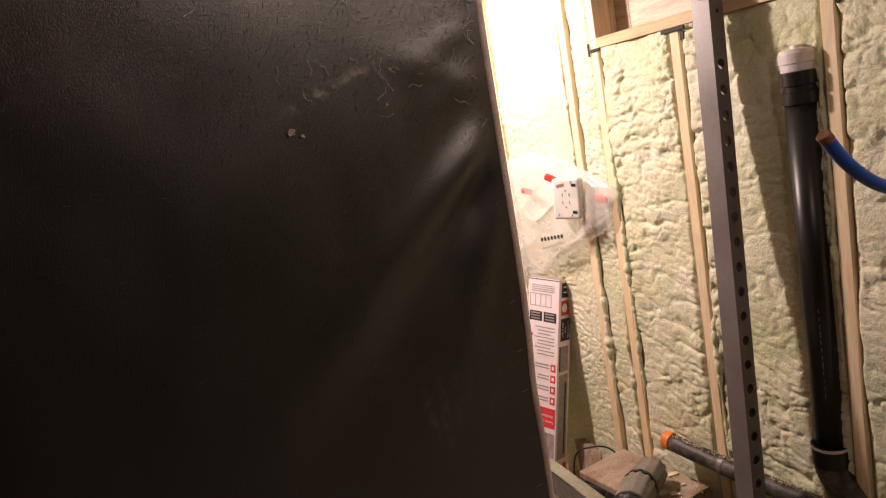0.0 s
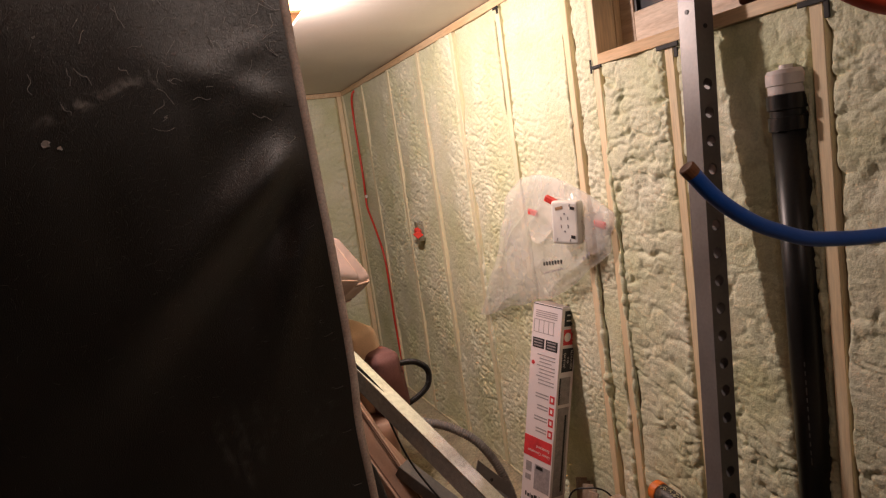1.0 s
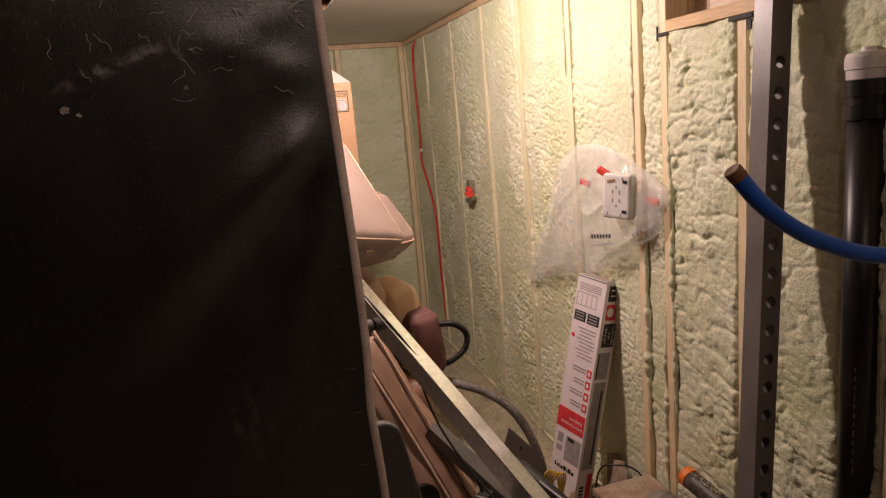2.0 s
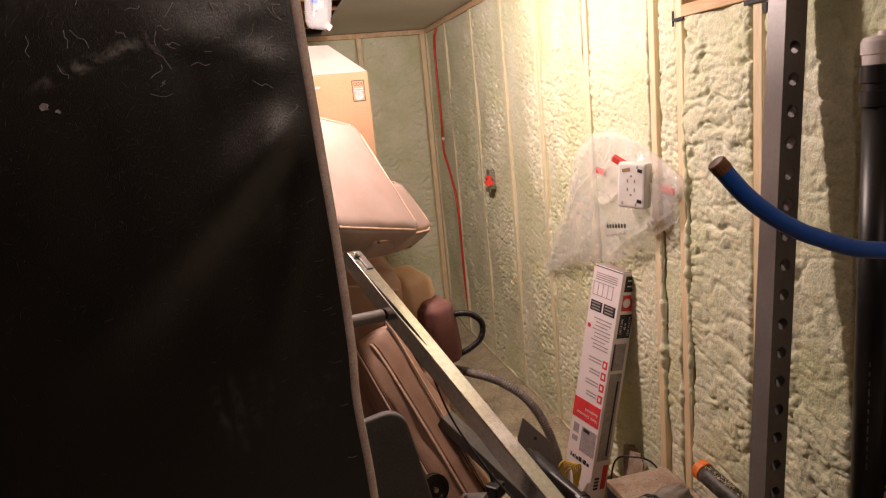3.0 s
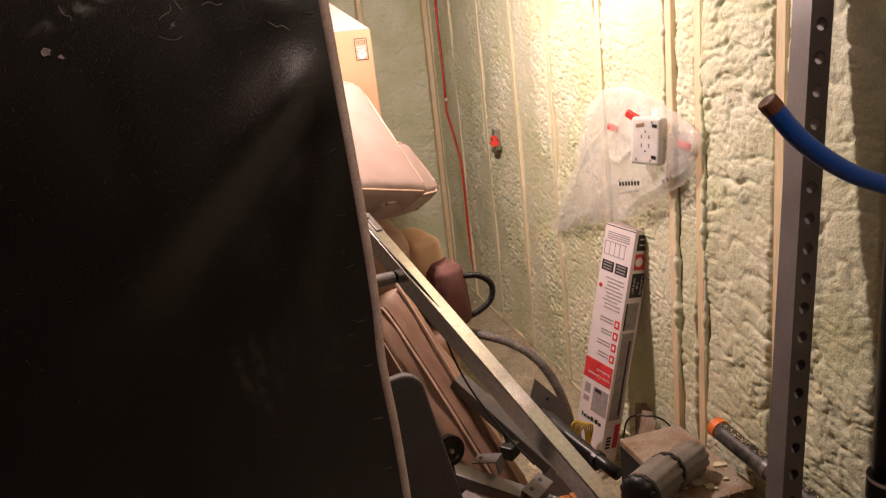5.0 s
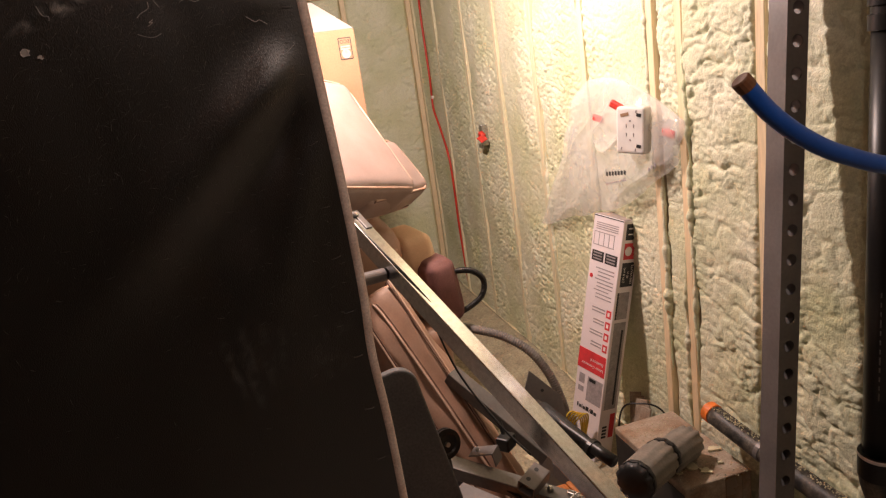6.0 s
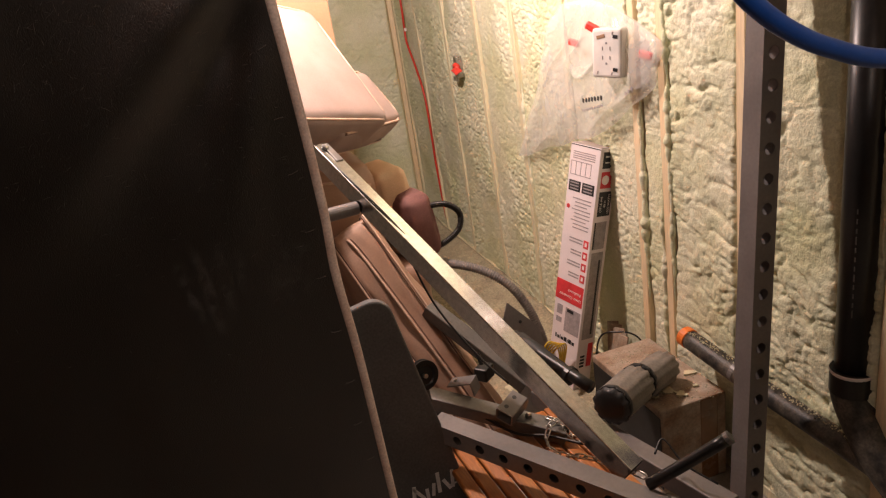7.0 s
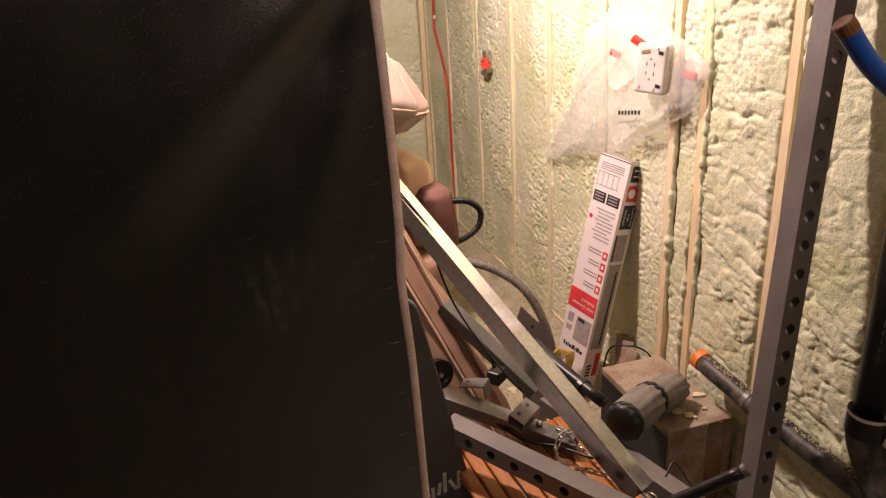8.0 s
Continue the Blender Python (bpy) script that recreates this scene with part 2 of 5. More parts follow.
def spin(rings, n=24, closed=True):
    """A turned shape about z from (radius, height) rings."""
    bm = bmesh.new()
    rows = []
    for r, z in rings:
        rows.append([bm.verts.new((r * math.cos(2 * math.pi * k / n), r * math.sin(2 * math.pi * k / n), z)) for k in range(n)])
    for a, b in zip(rows, rows[1:]):
        for k in range(n):
            bm.faces.new((a[k], a[(k + 1) % n], b[(k + 1) % n], b[k]))
    if closed:
        bm.faces.new(rows[0][::-1])
        bm.faces.new(rows[-1])
    return bm


def axes(p, along, up=(0, 0, 1)):
    """A pose at p whose z runs along; its y leans to up."""
    z = Vector(along).normalized()
    x = Vector(up).cross(z).normalized()
    y = z.cross(x)
    return Matrix(((x.x, y.x, z.x, p[0]), (x.y, y.y, z.y, p[1]), (x.z, y.z, z.z, p[2]), (0, 0, 0, 1)))


def smooth_path(points, per=10):
    """Catmull-Rom through the points."""
    ps = [Vector(p) for p in points]
    ps = [2 * ps[0] - ps[1]] + ps + [2 * ps[-1] - ps[-2]]
    out = []
    for i in range(1, len(ps) - 2):
        a, b, c, d = ps[i - 1:i + 3]
        for k in range(per):
            t = k / per
            out.append(0.5 * (2 * b + (c - a) * t + (2 * a - 5 * b + 4 * c - d) * t * t + (3 * b - a - 3 * c + d) * t ** 3))
    out.append(ps[-2])
    return out


def tube(points, radius, n=12, per=10, rib=None, hollow=0.0):
    """A round tube along a smooth path. rib: (pitch, height) of corrugation."""
    path = smooth_path(points, per)
    if rib:
        fine = []
        for a, b in zip(path, path[1:]):
            k = max(1, int((b - a).length / (rib[0] / 4)))
            fine += [a.lerp(b, i / k) for i in range(k)]
        path = fine + [path[-1]]
    bm = bmesh.new()
    rows, side, run = [], None, 0.0
    for i, p in enumerate(path):
        d = (path[min(i + 1, len(path) - 1)] - path[max(i - 1, 0)]).normalized()
        if side is None:
            side = d.orthogonal().normalized()
        side = (side - d * side.dot(d)).normalized()
        up = d.cross(side)
        if i:
            run += (p - path[i - 1]).length
        r = radius + (rib[1] * math.sin(2 * math.pi * run / rib[0]) if rib else 0)
        rows.append([bm.verts.new(p + r * (math.cos(2 * math.pi * k / n) * side + math.sin(2 * math.pi * k / n) * up)) for k in range(n)])
    for a, b in zip(rows, rows[1:]):
        for k in range(n):
            bm.faces.new((a[k], a[(k + 1) % n], b[(k + 1) % n], b[k]))
    if not hollow:
        bm.faces.new(rows[0][::-1])
        bm.faces.new(rows[-1])
    return bm


def square_tube(w, h, length, wall=0.004, bevel=0.004):
    """A hollow rectangular tube along z, open at both ends."""
    bm = bmesh.new()
    def ring(a, b, z, r):
        pts = []
        for cx, cy, q in ((a - r, b - r, 0), (-a + r, b - r, 1), (-a + r, -b + r, 2), (a - r, -b + r, 3)):
            for k in range(4):
                t = (q + k / 3) * math.pi / 2
                pts.append(bm.verts.new((cx + r * math.cos(t), cy + r * math.sin(t), z)))
        return pts
    a, b = w / 2, h / 2
    rows = [ring(a - wall, b - wall, 0, bevel / 2), ring(a, b, 0, bevel), ring(a, b, length, bevel), ring(a - wall, b - wall, length, bevel / 2)]
    rows.append(rows[0])
    for p, q in zip(rows, rows[1:]):
        for k in range(16):
            bm.faces.new((p[k], p[(k + 1) % 16], q[(k + 1) % 16], q[k]))
    return bm


def punched_tube(w, length, pitch, first, count, hole, wall=0.004):
    """A square tube along z whose two y faces carry a row of round holes."""
    bm = bmesh.new()
    a, n = w / 2, 16
    def quad(*co):
        bm.faces.new([bm.verts.new(c) for c in co])
    for s in (1, -1):
        for x in (a, a - wall):
            quad((s * x, -a, 0), (s * x, a, 0), (s * x, a, length), (s * x, -a, length))
    cuts = [first - pitch / 2 + i * pitch for i in range(count + 1)]
    for s in (1, -1):
        for z0, z1 in ((0, cuts[0]), (cuts[-1], length)):
            for y in (a, a - wall):
                quad((-a, s * y, z0), (a, s * y, z0), (a, s * y, z1), (-a, s * y, z1))
        for i in range(count):
            zc = first + i * pitch
            rim, far, inn, inf = [], [], [], []
            for k in range(n):
                t = 2 * math.pi * (k + 0.5) / n
                c, d = math.cos(t), math.sin(t)
                q = min(a / max(abs(c), 1e-6), (pitch / 2) / max(abs(d), 1e-6))
                for y, o, e in ((a, rim, inn), (a - wall, far, inf)):
                    o.append(bm.verts.new((q * c, s * y, zc + q * d)))
                    e.append(bm.verts.new((hole * c, s * y, zc + hole * d)))
            for k in range(n):
                j = (k + 1) % n
                bm.faces.new((rim[k], rim[j], inn[j], inn[k]))
                bm.faces.new((inn[k], inn[j], inf[j], inf[k]))
                bm.faces.new((far[k], far[j], inf[j], inf[k]))
            # corners of the square cell
            for qx, qz in ((1, 1), (-1, 1), (-1, -1), (1, -1)):
                near = sorted(rim, key=lambda v: (v.co.x - qx * a) ** 2 + (v.co.z - zc - qz * pitch / 2) ** 2)[:2]
                corner = bm.verts.new((qx * a, s * a, zc + qz * pitch / 2))
                bm.faces.new((near[0], near[1], corner))
    for z in (0, length):
        for s in (1, -1):
            quad((s * a, -a, z), (s * a, a, z), (s * (a - wall), a, z), (s * (a - wall), -a, z))
            quad((-a, s * a, z), (a, s * a, z), (a, s * (a - wall), z), (-a, s * (a - wall), z))
    bmesh.ops.recalc_face_normals(bm, faces=bm.faces[:])
    return bm


# ---- noise for relief ----
def hashed(i, j, seed):
    h = (i.astype(np.int64) * 374761393 + j.astype(np.int64) * 668265263 + seed * 974634777) & 0x7FFFFFFF
    h = ((h ^ (h >> 13)) * 1274126177) & 0x7FFFFFFF
    return ((h ^ (h >> 16)) & 0xFFFFF) / 0xFFFFF


def value_noise(u, v, seed=0):
    i, j = np.floor(u), np.floor(v)
    f, g = u - i, v - j
    f, g = f * f * (3 - 2 * f), g * g * (3 - 2 * g)
    a, b = hashed(i, j, seed), hashed(i + 1, j, seed)
    c, d = hashed(i, j + 1, seed), hashed(i + 1, j + 1, seed)
    return (a * (1 - f) + b * f) * (1 - g) + (c * (1 - f) + d * f) * g


def cells(u, v, seed=0):
    """Distance to the nearest scattered point."""
    best = np.full(u.shape, 9.0)
    i, j = np.floor(u), np.floor(v)
    for di in (-1, 0, 1):
        for dj in (-1, 0, 1):
            px = i + di + hashed(i + di, j + dj, seed)
            py = j + dj + hashed(i + di, j + dj, seed + 7)
            best = np.minimum(best, (px - u) ** 2 + (py - v) ** 2)
    return np.sqrt(best)


def foam_relief(u, z, seed, rows_of, lump):
    """How far the foam swells out of its bay, in metres."""
    w1 = value_noise(u * 7, z * 7, seed) - 0.5
    w2 = value_noise(u * 19, z * 19, seed + 1) - 0.5
    w3 = value_noise(u * 2.6, z * 1.7, seed + 6) - 0.5
    dome = lambda f: np.sqrt(np.clip(1 - (f / 0.75) ** 2, 0, 1))
    big = value_noise(u * 3.2, z * 2.3, seed + 2)
    rows = dome(cells(u * 10 + 1.6 * w1 + 0.9 * w2, z * 25 + 1.7 * w1 + 1.3 * w2 + 3 * w3, seed + 3))
    mid = dome(cells(u * 38 + 2.2 * w2 + w1, z * 50 + 1.8 * w1 + 1.6 * w2, seed + 4))
    fine = dome(cells(u * 78 + w2 * 2.5, z * 88 + w1 * 2.5, seed + 8))
    calm = np.clip(value_noise(u * 4.5, z * 2.8, seed + 5) * 2.6 - 0.75, 0, 1)
    calm *= np.clip(1.25 - 0.4 * np.clip(z - 1.1, 0, 1), 0, 1)
    relief = (0.013 * big + rows_of * 0.017 * rows * (0.4 + 0.6 * calm)
              + lump * (0.0115 * mid * (0.35 + 0.65 * calm) + 0.007 * fine * (0.35 + 0.65 * calm)))
    return np.minimum(relief, 0.03 + 0.4 * (relief - 0.03))


def foam_bay(u0, u1, z0, z1, step, seed, rows_of, lump, place):
    """A foam panel between two studs; place turns (u, out, z) into the room."""
    nu, nz = int((u1 - u0) / step) + 2, int((z1 - z0) / step) + 2
    us, zs = np.linspace(u0, u1, nu), np.linspace(z0, z1, nz)
    U, Z = np.meshgrid(us, zs)
    out = foam_relief(U, Z, seed, rows_of, lump)
    edge = np.minimum(U - u0, u1 - U)
    ragged = 0.01 + 0.022 * value_noise(Z * 14, U * 3, seed + 9) ** 1.5
    out = out * np.clip(edge / ragged, 0, 1) ** 0.6 - 0.006 * np.clip(1 - edge / ragged, 0, 1)
    pts = place(U.ravel(), out.ravel(), Z.ravel())
    k = np.arange(nu * nz).reshape(nz, nu)
    faces = np.stack([k[:-1, :-1], k[:-1, 1:], k[1:, 1:], k[1:, :-1]], -1).reshape(-1, 4)
    me = bpy.data.meshes.new("foam_panel")
    me.from_pydata(pts.tolist(), [], faces.tolist())
    me.materials.append(FOAM)
    me.polygons.foreach_set("use_smooth", np.ones(len(faces), bool))
    return me


# ---- the room ----
X_W, Y_E, H_C = 1.6, 5.8, 2.478          # stud faces of the long wall and the end wall, ceiling
floor = part("floor", span(-3.2, 1.9, -3.6, 6.1, -0.1, 0.0), CONCRETE)
tagged(floor, "dusty grey concrete basement floor", "floor", kind="structure")
for nm, ext in (("wall_west", (-3.3, -3.2, -3.6, 6.1, 0, 2.8)), ("wall_south", (-3.3, 1.9, -3.7, -3.6, 0, 2.8))):
    tagged(part(nm, span(*ext), PLAIN), "plain unlit basement wall", "wall", kind="structure")

wall = thing("wall_east", Matrix(), "long stud wall filled with pale green spray foam", "wall", kind="structure")
part("backing", span(1.76, 1.9, -3.6, 6.1, 0, 2.045), PLAIN, wall)
part("backing", span(1.76, 1.9, 2.19, 6.1, 2.045, 2.8), PLAIN, wall)
part("backing", span(1.76, 1.9, -3.6, 0.95, 2.045, 2.8), PLAIN, wall)
FULL = mesh_of("stud", box(0.089, 0.038, 2.397, 0.002, segs=1), PINE)
FAR_STUD = mesh_of("stud", box(0.089, 0.038, 2.397, 0.002, segs=1), PINE_F)
SHORT = mesh_of("stud", box(0.089, 0.038, 2.007, 0.002, segs=1), PINE)
STUDS = (-2.2, -1.6, -1.0, -0.4, 0.2, 0.75, 1.288, 1.805, 2.19, 2.36, 2.887, 3.428, 3.95, 4.536, 5.19, 5.781)
for y in STUDS:
    low = 0.95 < y < 2.15
    lean = random.uniform(-0.15, 0.15)
    share("stud", SHORT if low else FAR_STUD if y > 2.6 else FULL, wall, pose(X_W + 0.0445, y, 0.038 + (1.0035 if low else 1.1985), lean, 0, 0))
part("top_plate", span(X_W, 1.69, -3.6, 5.79, 2.436, 2.474, 0.002), PINE_Y, wall)
part("bottom_plate", span(X_W, 1.69, -3.6, 5.79, 0.0, 0.038, 0.002), PINE_F, wall)
part("sill_board", span(X_W - 0.004, 1.76, 0.95, 2.17, 2.045, 2.083, 0.002), PINE_Y, wall, "pale rough sill board")
part("jamb_board", span(1.692, 1.76, 2.171, 2.19, 2.085, 2.436, 0.002), PINE, wall)


def east(u, out, z):
    return np.stack([1.626 - out, u, z], 1)


for i, (a, b) in enumerate(zip(STUDS, STUDS[1:])):
    if b < 0.7:
        continue
    top = 2.043 if 0.95 < (a + b) / 2 < 2.15 else 2.434
    near = a < 3.4
    rows_of = 1.15 if a < 2.1 else 0.32
    lump = 0.75 if a < 2.3 else 0.95
    me = foam_bay(a + 0.0185, b - 0.0185, 0.04, top, 0.005 if near else 0.006, 11 + i * 13, rows_of, lump, east)
    ob = new("foam_panel", me)
    ob.parent = wall
part("foam_panel", span(1.665, 1.76, -3.6, 0.73, 0.04, 2.434), FOAM, wall)

def foam_bead(y, z0, z1, r, seed):
    """A lumpy rope of foam swelling out beside a stud."""
    bm = bmesh.new()
    nr, n = int((z1 - z0) / 0.006), 14
    rows = []
    for i in range(nr + 1):
        z = z0 + (z1 - z0) * i / nr
        ends = min(1, 6 * i / nr, 6 * (nr - i) / nr)
        q = r * (0.3 + 0.7 * abs(math.sin(z * 55 + 2 * noise.noise(Vector((0, 0, z * 18 + seed)))))) ** 0.5 * (0.6 + 0.7 * noise.noise(Vector((seed, 0, z * 9)))) * ends + 0.001
        dy = 0.008 * noise.noise(Vector((seed, 3, z * 11)))
        rows.append([bm.verts.new((X_W + 0.006 + 1.2 * q * math.cos(2 * math.pi * k / n), y + dy + q * math.sin(2 * math.pi * k / n), z)) for k in range(n)])
    for a, b in zip(rows, rows[1:]):
        for k in range(n):
            bm.faces.new((a[k], a[(k + 1) % n], b[(k + 1) % n], b[k]))
    return bm


for y, z0, z1, r in ((2.925, 1.95, 2.41, 0.026), (2.165, 0.55, 1.95, 0.018), (2.39, 1.3, 2.2, 0.016), (2.335, 0.5, 1.3, 0.02), (2.22, 0.3, 1.0, 0.022),
                     (2.855, 0.9, 1.5, 0.013), (3.46, 1.5, 2.3, 0.014), (3.39, 0.6, 1.3, 0.014), (1.775, 0.4, 1.2, 0.014), (1.32, 1.0, 1.9, 0.013)):
    part("foam_bead", foam_bead(y, z0, z1, r, y * 7), FOAM, wall, "lumpy bead of foam along a stud", smooth=True)

end = thing("wall_north", Matrix(), "end stud wall filled with spray foam", "wall", kind="structure")
part("backing", span(-3.3, 1.9, 5.96, 6.06, 0, 2.8), PLAIN, end)
ENDS = (-3.0, -2.45, -1.85, -1.25, -0.75, -0.15, 0.467, 1.049, 1.581)
ESTUD = mesh_of("stud", box(0.038, 0.089, 2.397, 0.002, segs=1), PINE)
for x in ENDS:
    share("stud", ESTUD, end, pose(x, Y_E + 0.0445, 0.038 + 1.1985))
part("top_plate", span(-3.2, 1.76, Y_E, Y_E + 0.089, 2.436, 2.474, 0.002), PINE_Y, end)
for i, (a, b) in enumerate(zip(ENDS, ENDS[1:])):
    if a < -0.8:
        continue
    me = foam_bay(a + 0.0185, b - 0.0185, 0.04, 2.434, 0.0075, 301 + 17 * i, 0.75, 0.7,
                  lambda u, out, z: np.stack([u, Y_E + 0.034 - out, z], 1))
    ob = new("foam_panel", me)
    ob.parent = end

# window over the sill
win = thing("window_1", Matrix(), "wooden basement window, dark at night", "window", kind="structure")
WY0, WY1, WZ0, WZ1 = 0.99, 2.17, 2.091, 2.468
part("window_frame", span(1.715, 1.75, WY1 - 0.075, WY1, WZ0, WZ1, 0.004), WINWOOD, win)
part("window_frame", span(1.715, 1.75, WY0, WY0 + 0.075, WZ0, WZ1, 0.004), WINWOOD, win)
part("window_frame", span(1.7155, 1.7495, WY0 + 0.075, WY1 - 0.075, WZ0, WZ0 + 0.115, 0.004), WINWOOD, win)
part("window_frame", span(1.7155, 1.7495, WY0 + 0.075, WY1 - 0.075, WZ1 - 0.05, WZ1, 0.004), WINWOOD, win)
part("gasket", span(1.722, 1.735, WY1 - 0.087, WY1 - 0.075, WZ0 + 0.115, WZ1 - 0.05), RUBBER, win)
part("pane", span(1.735, 1.741, WY0 + 0.07, WY1 - 0.07, WZ0 + 0.11, WZ1 - 0.045), PANE, win)

# ceiling: drywall sheet along the long wall, bare joists beyond it
tagged(part("ceiling_panel", span(0.75, 1.76, 1.2, 5.95, H_C, H_C + 0.013, 0.002), DRYWALL),
       "unpainted white drywall ceiling sheet with a raw edge", "ceiling", kind="structure")
cb = span(-3.3, 1.9, -3.7, 6.06, 2.75, 2.77)
for k in range(23):
    y = -3.4 + 0.406 * k
    bmesh.ops.create_cube(cb, size=1, matrix=Matrix.Translation((-0.7, y, 2.6225)) @ Matrix.Diagonal((5.1, 0.038, 0.235, 1)))
tagged(part("ceiling", cb, JOIST), "open wooden floor joists under a plank subfloor", "ceiling", kind="structure")

# ---- box spring on end, its black cloth to the camera ----
BED = pose(0.336, 1.173, 0.046, 3.9, -1.7, 0)
bed = thing("box_spring", BED, "box spring stood on end, torn black dust cover and beige piping", "bed")
BW, BH, BT = 1.5, 2.13, 0.2
cu = [(-BW + 0.003 + (BW - 0.006) * i / 110) for i in range(111)]
cz = [0.012 + (BH - 0.024) * i / 150 for i in range(151)]
U, Z = np.meshgrid(np.array(cu), np.array(cz))


def crease(u, z, au, az, bu, bz, width, deep):
    """A pulled fold from a to b, fading along its way."""
    dx, dz = bu - au, bz - az
    ln = math.hypot(dx, dz)
    s = ((u - au) * dx + (z - az) * dz) / ln
    off = ((u - au) * dz - (z - az) * dx) / ln
    wide = width * (0.35 + np.clip(s / ln, 0, 1.2))
    return deep * np.exp(-(off / wide) ** 2) * np.clip(s / 0.04, 0, 1) * np.clip(1.15 - s / ln, 0, 1)


bulge = 0.008 * (value_noise(U * 3, Z * 2.2, 3) - 0.5) + 0.003 * (value_noise(U * 11, Z * 9, 4) - 0.5)
bulge += crease(U, Z, -0.006, 1.805, -0.42, 1.46, 0.06, 0.015) - crease(U, Z, -0.006, 1.745, -0.4, 1.36, 0.06, 0.018)
bulge += crease(U, Z, -0.006, 1.7, -0.16, 1.38, 0.035, 0.006) + crease(U, Z, -0.006, 1.87, -0.12, 1.845, 0.02, 0.006)
bulge += crease(U, Z, -0.012, 1.86, -0.2, 1.93, 0.02, 0.004) + crease(U, Z, -0.02, 1.95, -0.14, 1.9, 0.018, 0.004)
rim = np.minimum(np.minimum(-U, U + BW), np.minimum(Z, BH - Z))
bulge *= np.clip((rim - 0.01) / 0.05, 0, 1)
verts = np.stack([U.ravel(), -0.002 - bulge.ravel(), Z.ravel()], 1)
kk = np.arange(U.size).reshape(U.shape)
quads = np.stack([kk[:-1, :-1], kk[:-1, 1:], kk[1:, 1:], kk[1:, :-1]], -1).reshape(-1, 4)
me = bpy.data.meshes.new("dust_cover")
me.from_pydata(verts.tolist(), [], quads.tolist())
me.materials.append(COVER)
me.polygons.foreach_set("use_smooth", np.ones(len(quads), bool))
cloth = new("dust_cover", me)
cloth.parent = bed
part("body", span(-BW + 0.003, -0.003, 0.018, BT, 0, BH, 0.002), RUBBER, bed, "dark charcoal side cloth")
for path in ([(0.0, 0.002, 0.0), (0.002, 0.002, 0.5), (0.0, 0.002, 0.9), (0.001, 0.002, 1.2), (-0.003, 0.002, 1.35), (0.002, 0.002, 1.45), (0.003, 0.002, 1.6), (0.0, 0.002, 1.8), (-0.002, 0.002, 1.95), (0.0, 0.002, BH)],
             [(-BW, 0.004, 0.0), (-BW, 0.004, 1.1), (-BW, 0.004, BH)],
             [(-BW, 0.004, BH), (-0.7, 0.004, BH), (0, 0.004, BH)]):
    part("piping", tube(path, 0.0075, 10, 16), TICKING, bed, "frayed beige piping", smooth=True)
STAPLE = mesh_of("staple", tube([(-0.0058, 0.002, 0), (-0.0054, -0.001, 0), (0.0054, -0.001, 0), (0.0058, 0.002, 0)], 0.0005, 5, 3), STEEL)
for k in range(23):
    share("staple", STAPLE, cloth, pose(-0.024 + random.uniform(-0.003, 0.003), -0.003, 0.1 + 0.083 * k + random.uniform(-0.01, 0.01), 0, random.uniform(-25, 10), 0))

# lint and pale scratches on the cloth, and a dab of dried paint
bm = bmesh.new()
for k in range(58):
    cx, cz_ = -0.02 - abs(random.gauss(0, 0.14)), 2.02 - abs(random.gauss(0, 0.1))
    a, ln = random.uniform(0, math.pi), random.uniform(0.006, 0.03)
    pts = [(cx + ln * (t - 0.5) * math.cos(a) + random.uniform(-0.003, 0.003), -0.0045 - random.uniform(0, 0.002), cz_ + ln * (t - 0.5) * math.sin(a) + random.uniform(-0.003, 0.003)) for t in (0, 0.33, 0.66, 1)]
    one = tube(pts, 0.0003, 4, 5)
    tmp = bpy.data.meshes.new("lint_piece")
    one.to_mesh(tmp)
    one.free()
    bm.from_mesh(tmp)
    bpy.data.meshes.remove(tmp)
tagged(part("lint", bm, INK_W, cloth, "pale lint and hairs"), kind="stuff")

# ---- steel upright leaning on the sill ----
P_TOP, P_LOW = Vector((1.554, 1.627, 2.18)), Vector((1.371, 1.525, 0.0))
up = (P_TOP - P_LOW).normalized()
post = thing("rack_upright", axes(P_LOW, up, (0, 1, 0)), "grey enamelled steel rack upright with a row of round holes", "gym equipment")
PL = (P_TOP - P_LOW).length
part("tube", punched_tube(0.064, PL, 0.0795, PL - 0.29 - 0.0795 * 22, 23, 0.0162), STEEL, post)
part("bolt_hole", spin([(0.0065, 0), (0.0065, 0.002)], 12), INK, post, "small bolt hole", m=pose(-0.0325, -0.002, PL - 0.085, 0, -90, 0))
part("bolt_hole", spin([(0.0065, 0), (0.0065, 0.002)], 12), INK, post, "small bolt hole", m=pose(0.002, -0.0325, PL - 0.13, 90, 0, 0))

# ---- drain pipe and its branch ----
pipe = thing("drain_pipe", pose(1.599, 1.381, -0.031) @ Matrix.Diagonal((1, 1, 1.039, 1)), "black plastic drain stack with an off-white cap", "pipe")
riser = part("riser", spin([(0.0445, 0.6), (0.0445, 1.76)], 64), BLACKP, pipe, smooth=True)
part("coupling", spin([(0.0445, 1.70), (0.052, 1.702), (0.052, 1.735), (0.047, 1.737), (0.047, 1.752), (0.053, 1.754), (0.053, 1.79), (0.046, 1.792)], 64), BLACKP, pipe)
cap = part("cap", spin([(0.047, 1.786), (0.0475, 1.812), (0.051, 1.814), (0.051, 1.84), (0.046, 1.85), (0.018, 1.853), (0.017, 1.862), (0.001, 1.862)], 64), CAPWHITE, pipe, "off-white plastic cap")
part("cap_mark", box(0.018, 0.003, 0.007, 0.001), RED, cap, "red mark", m=pose(-0.03, -0.033, 1.845, 0, 0, -45))
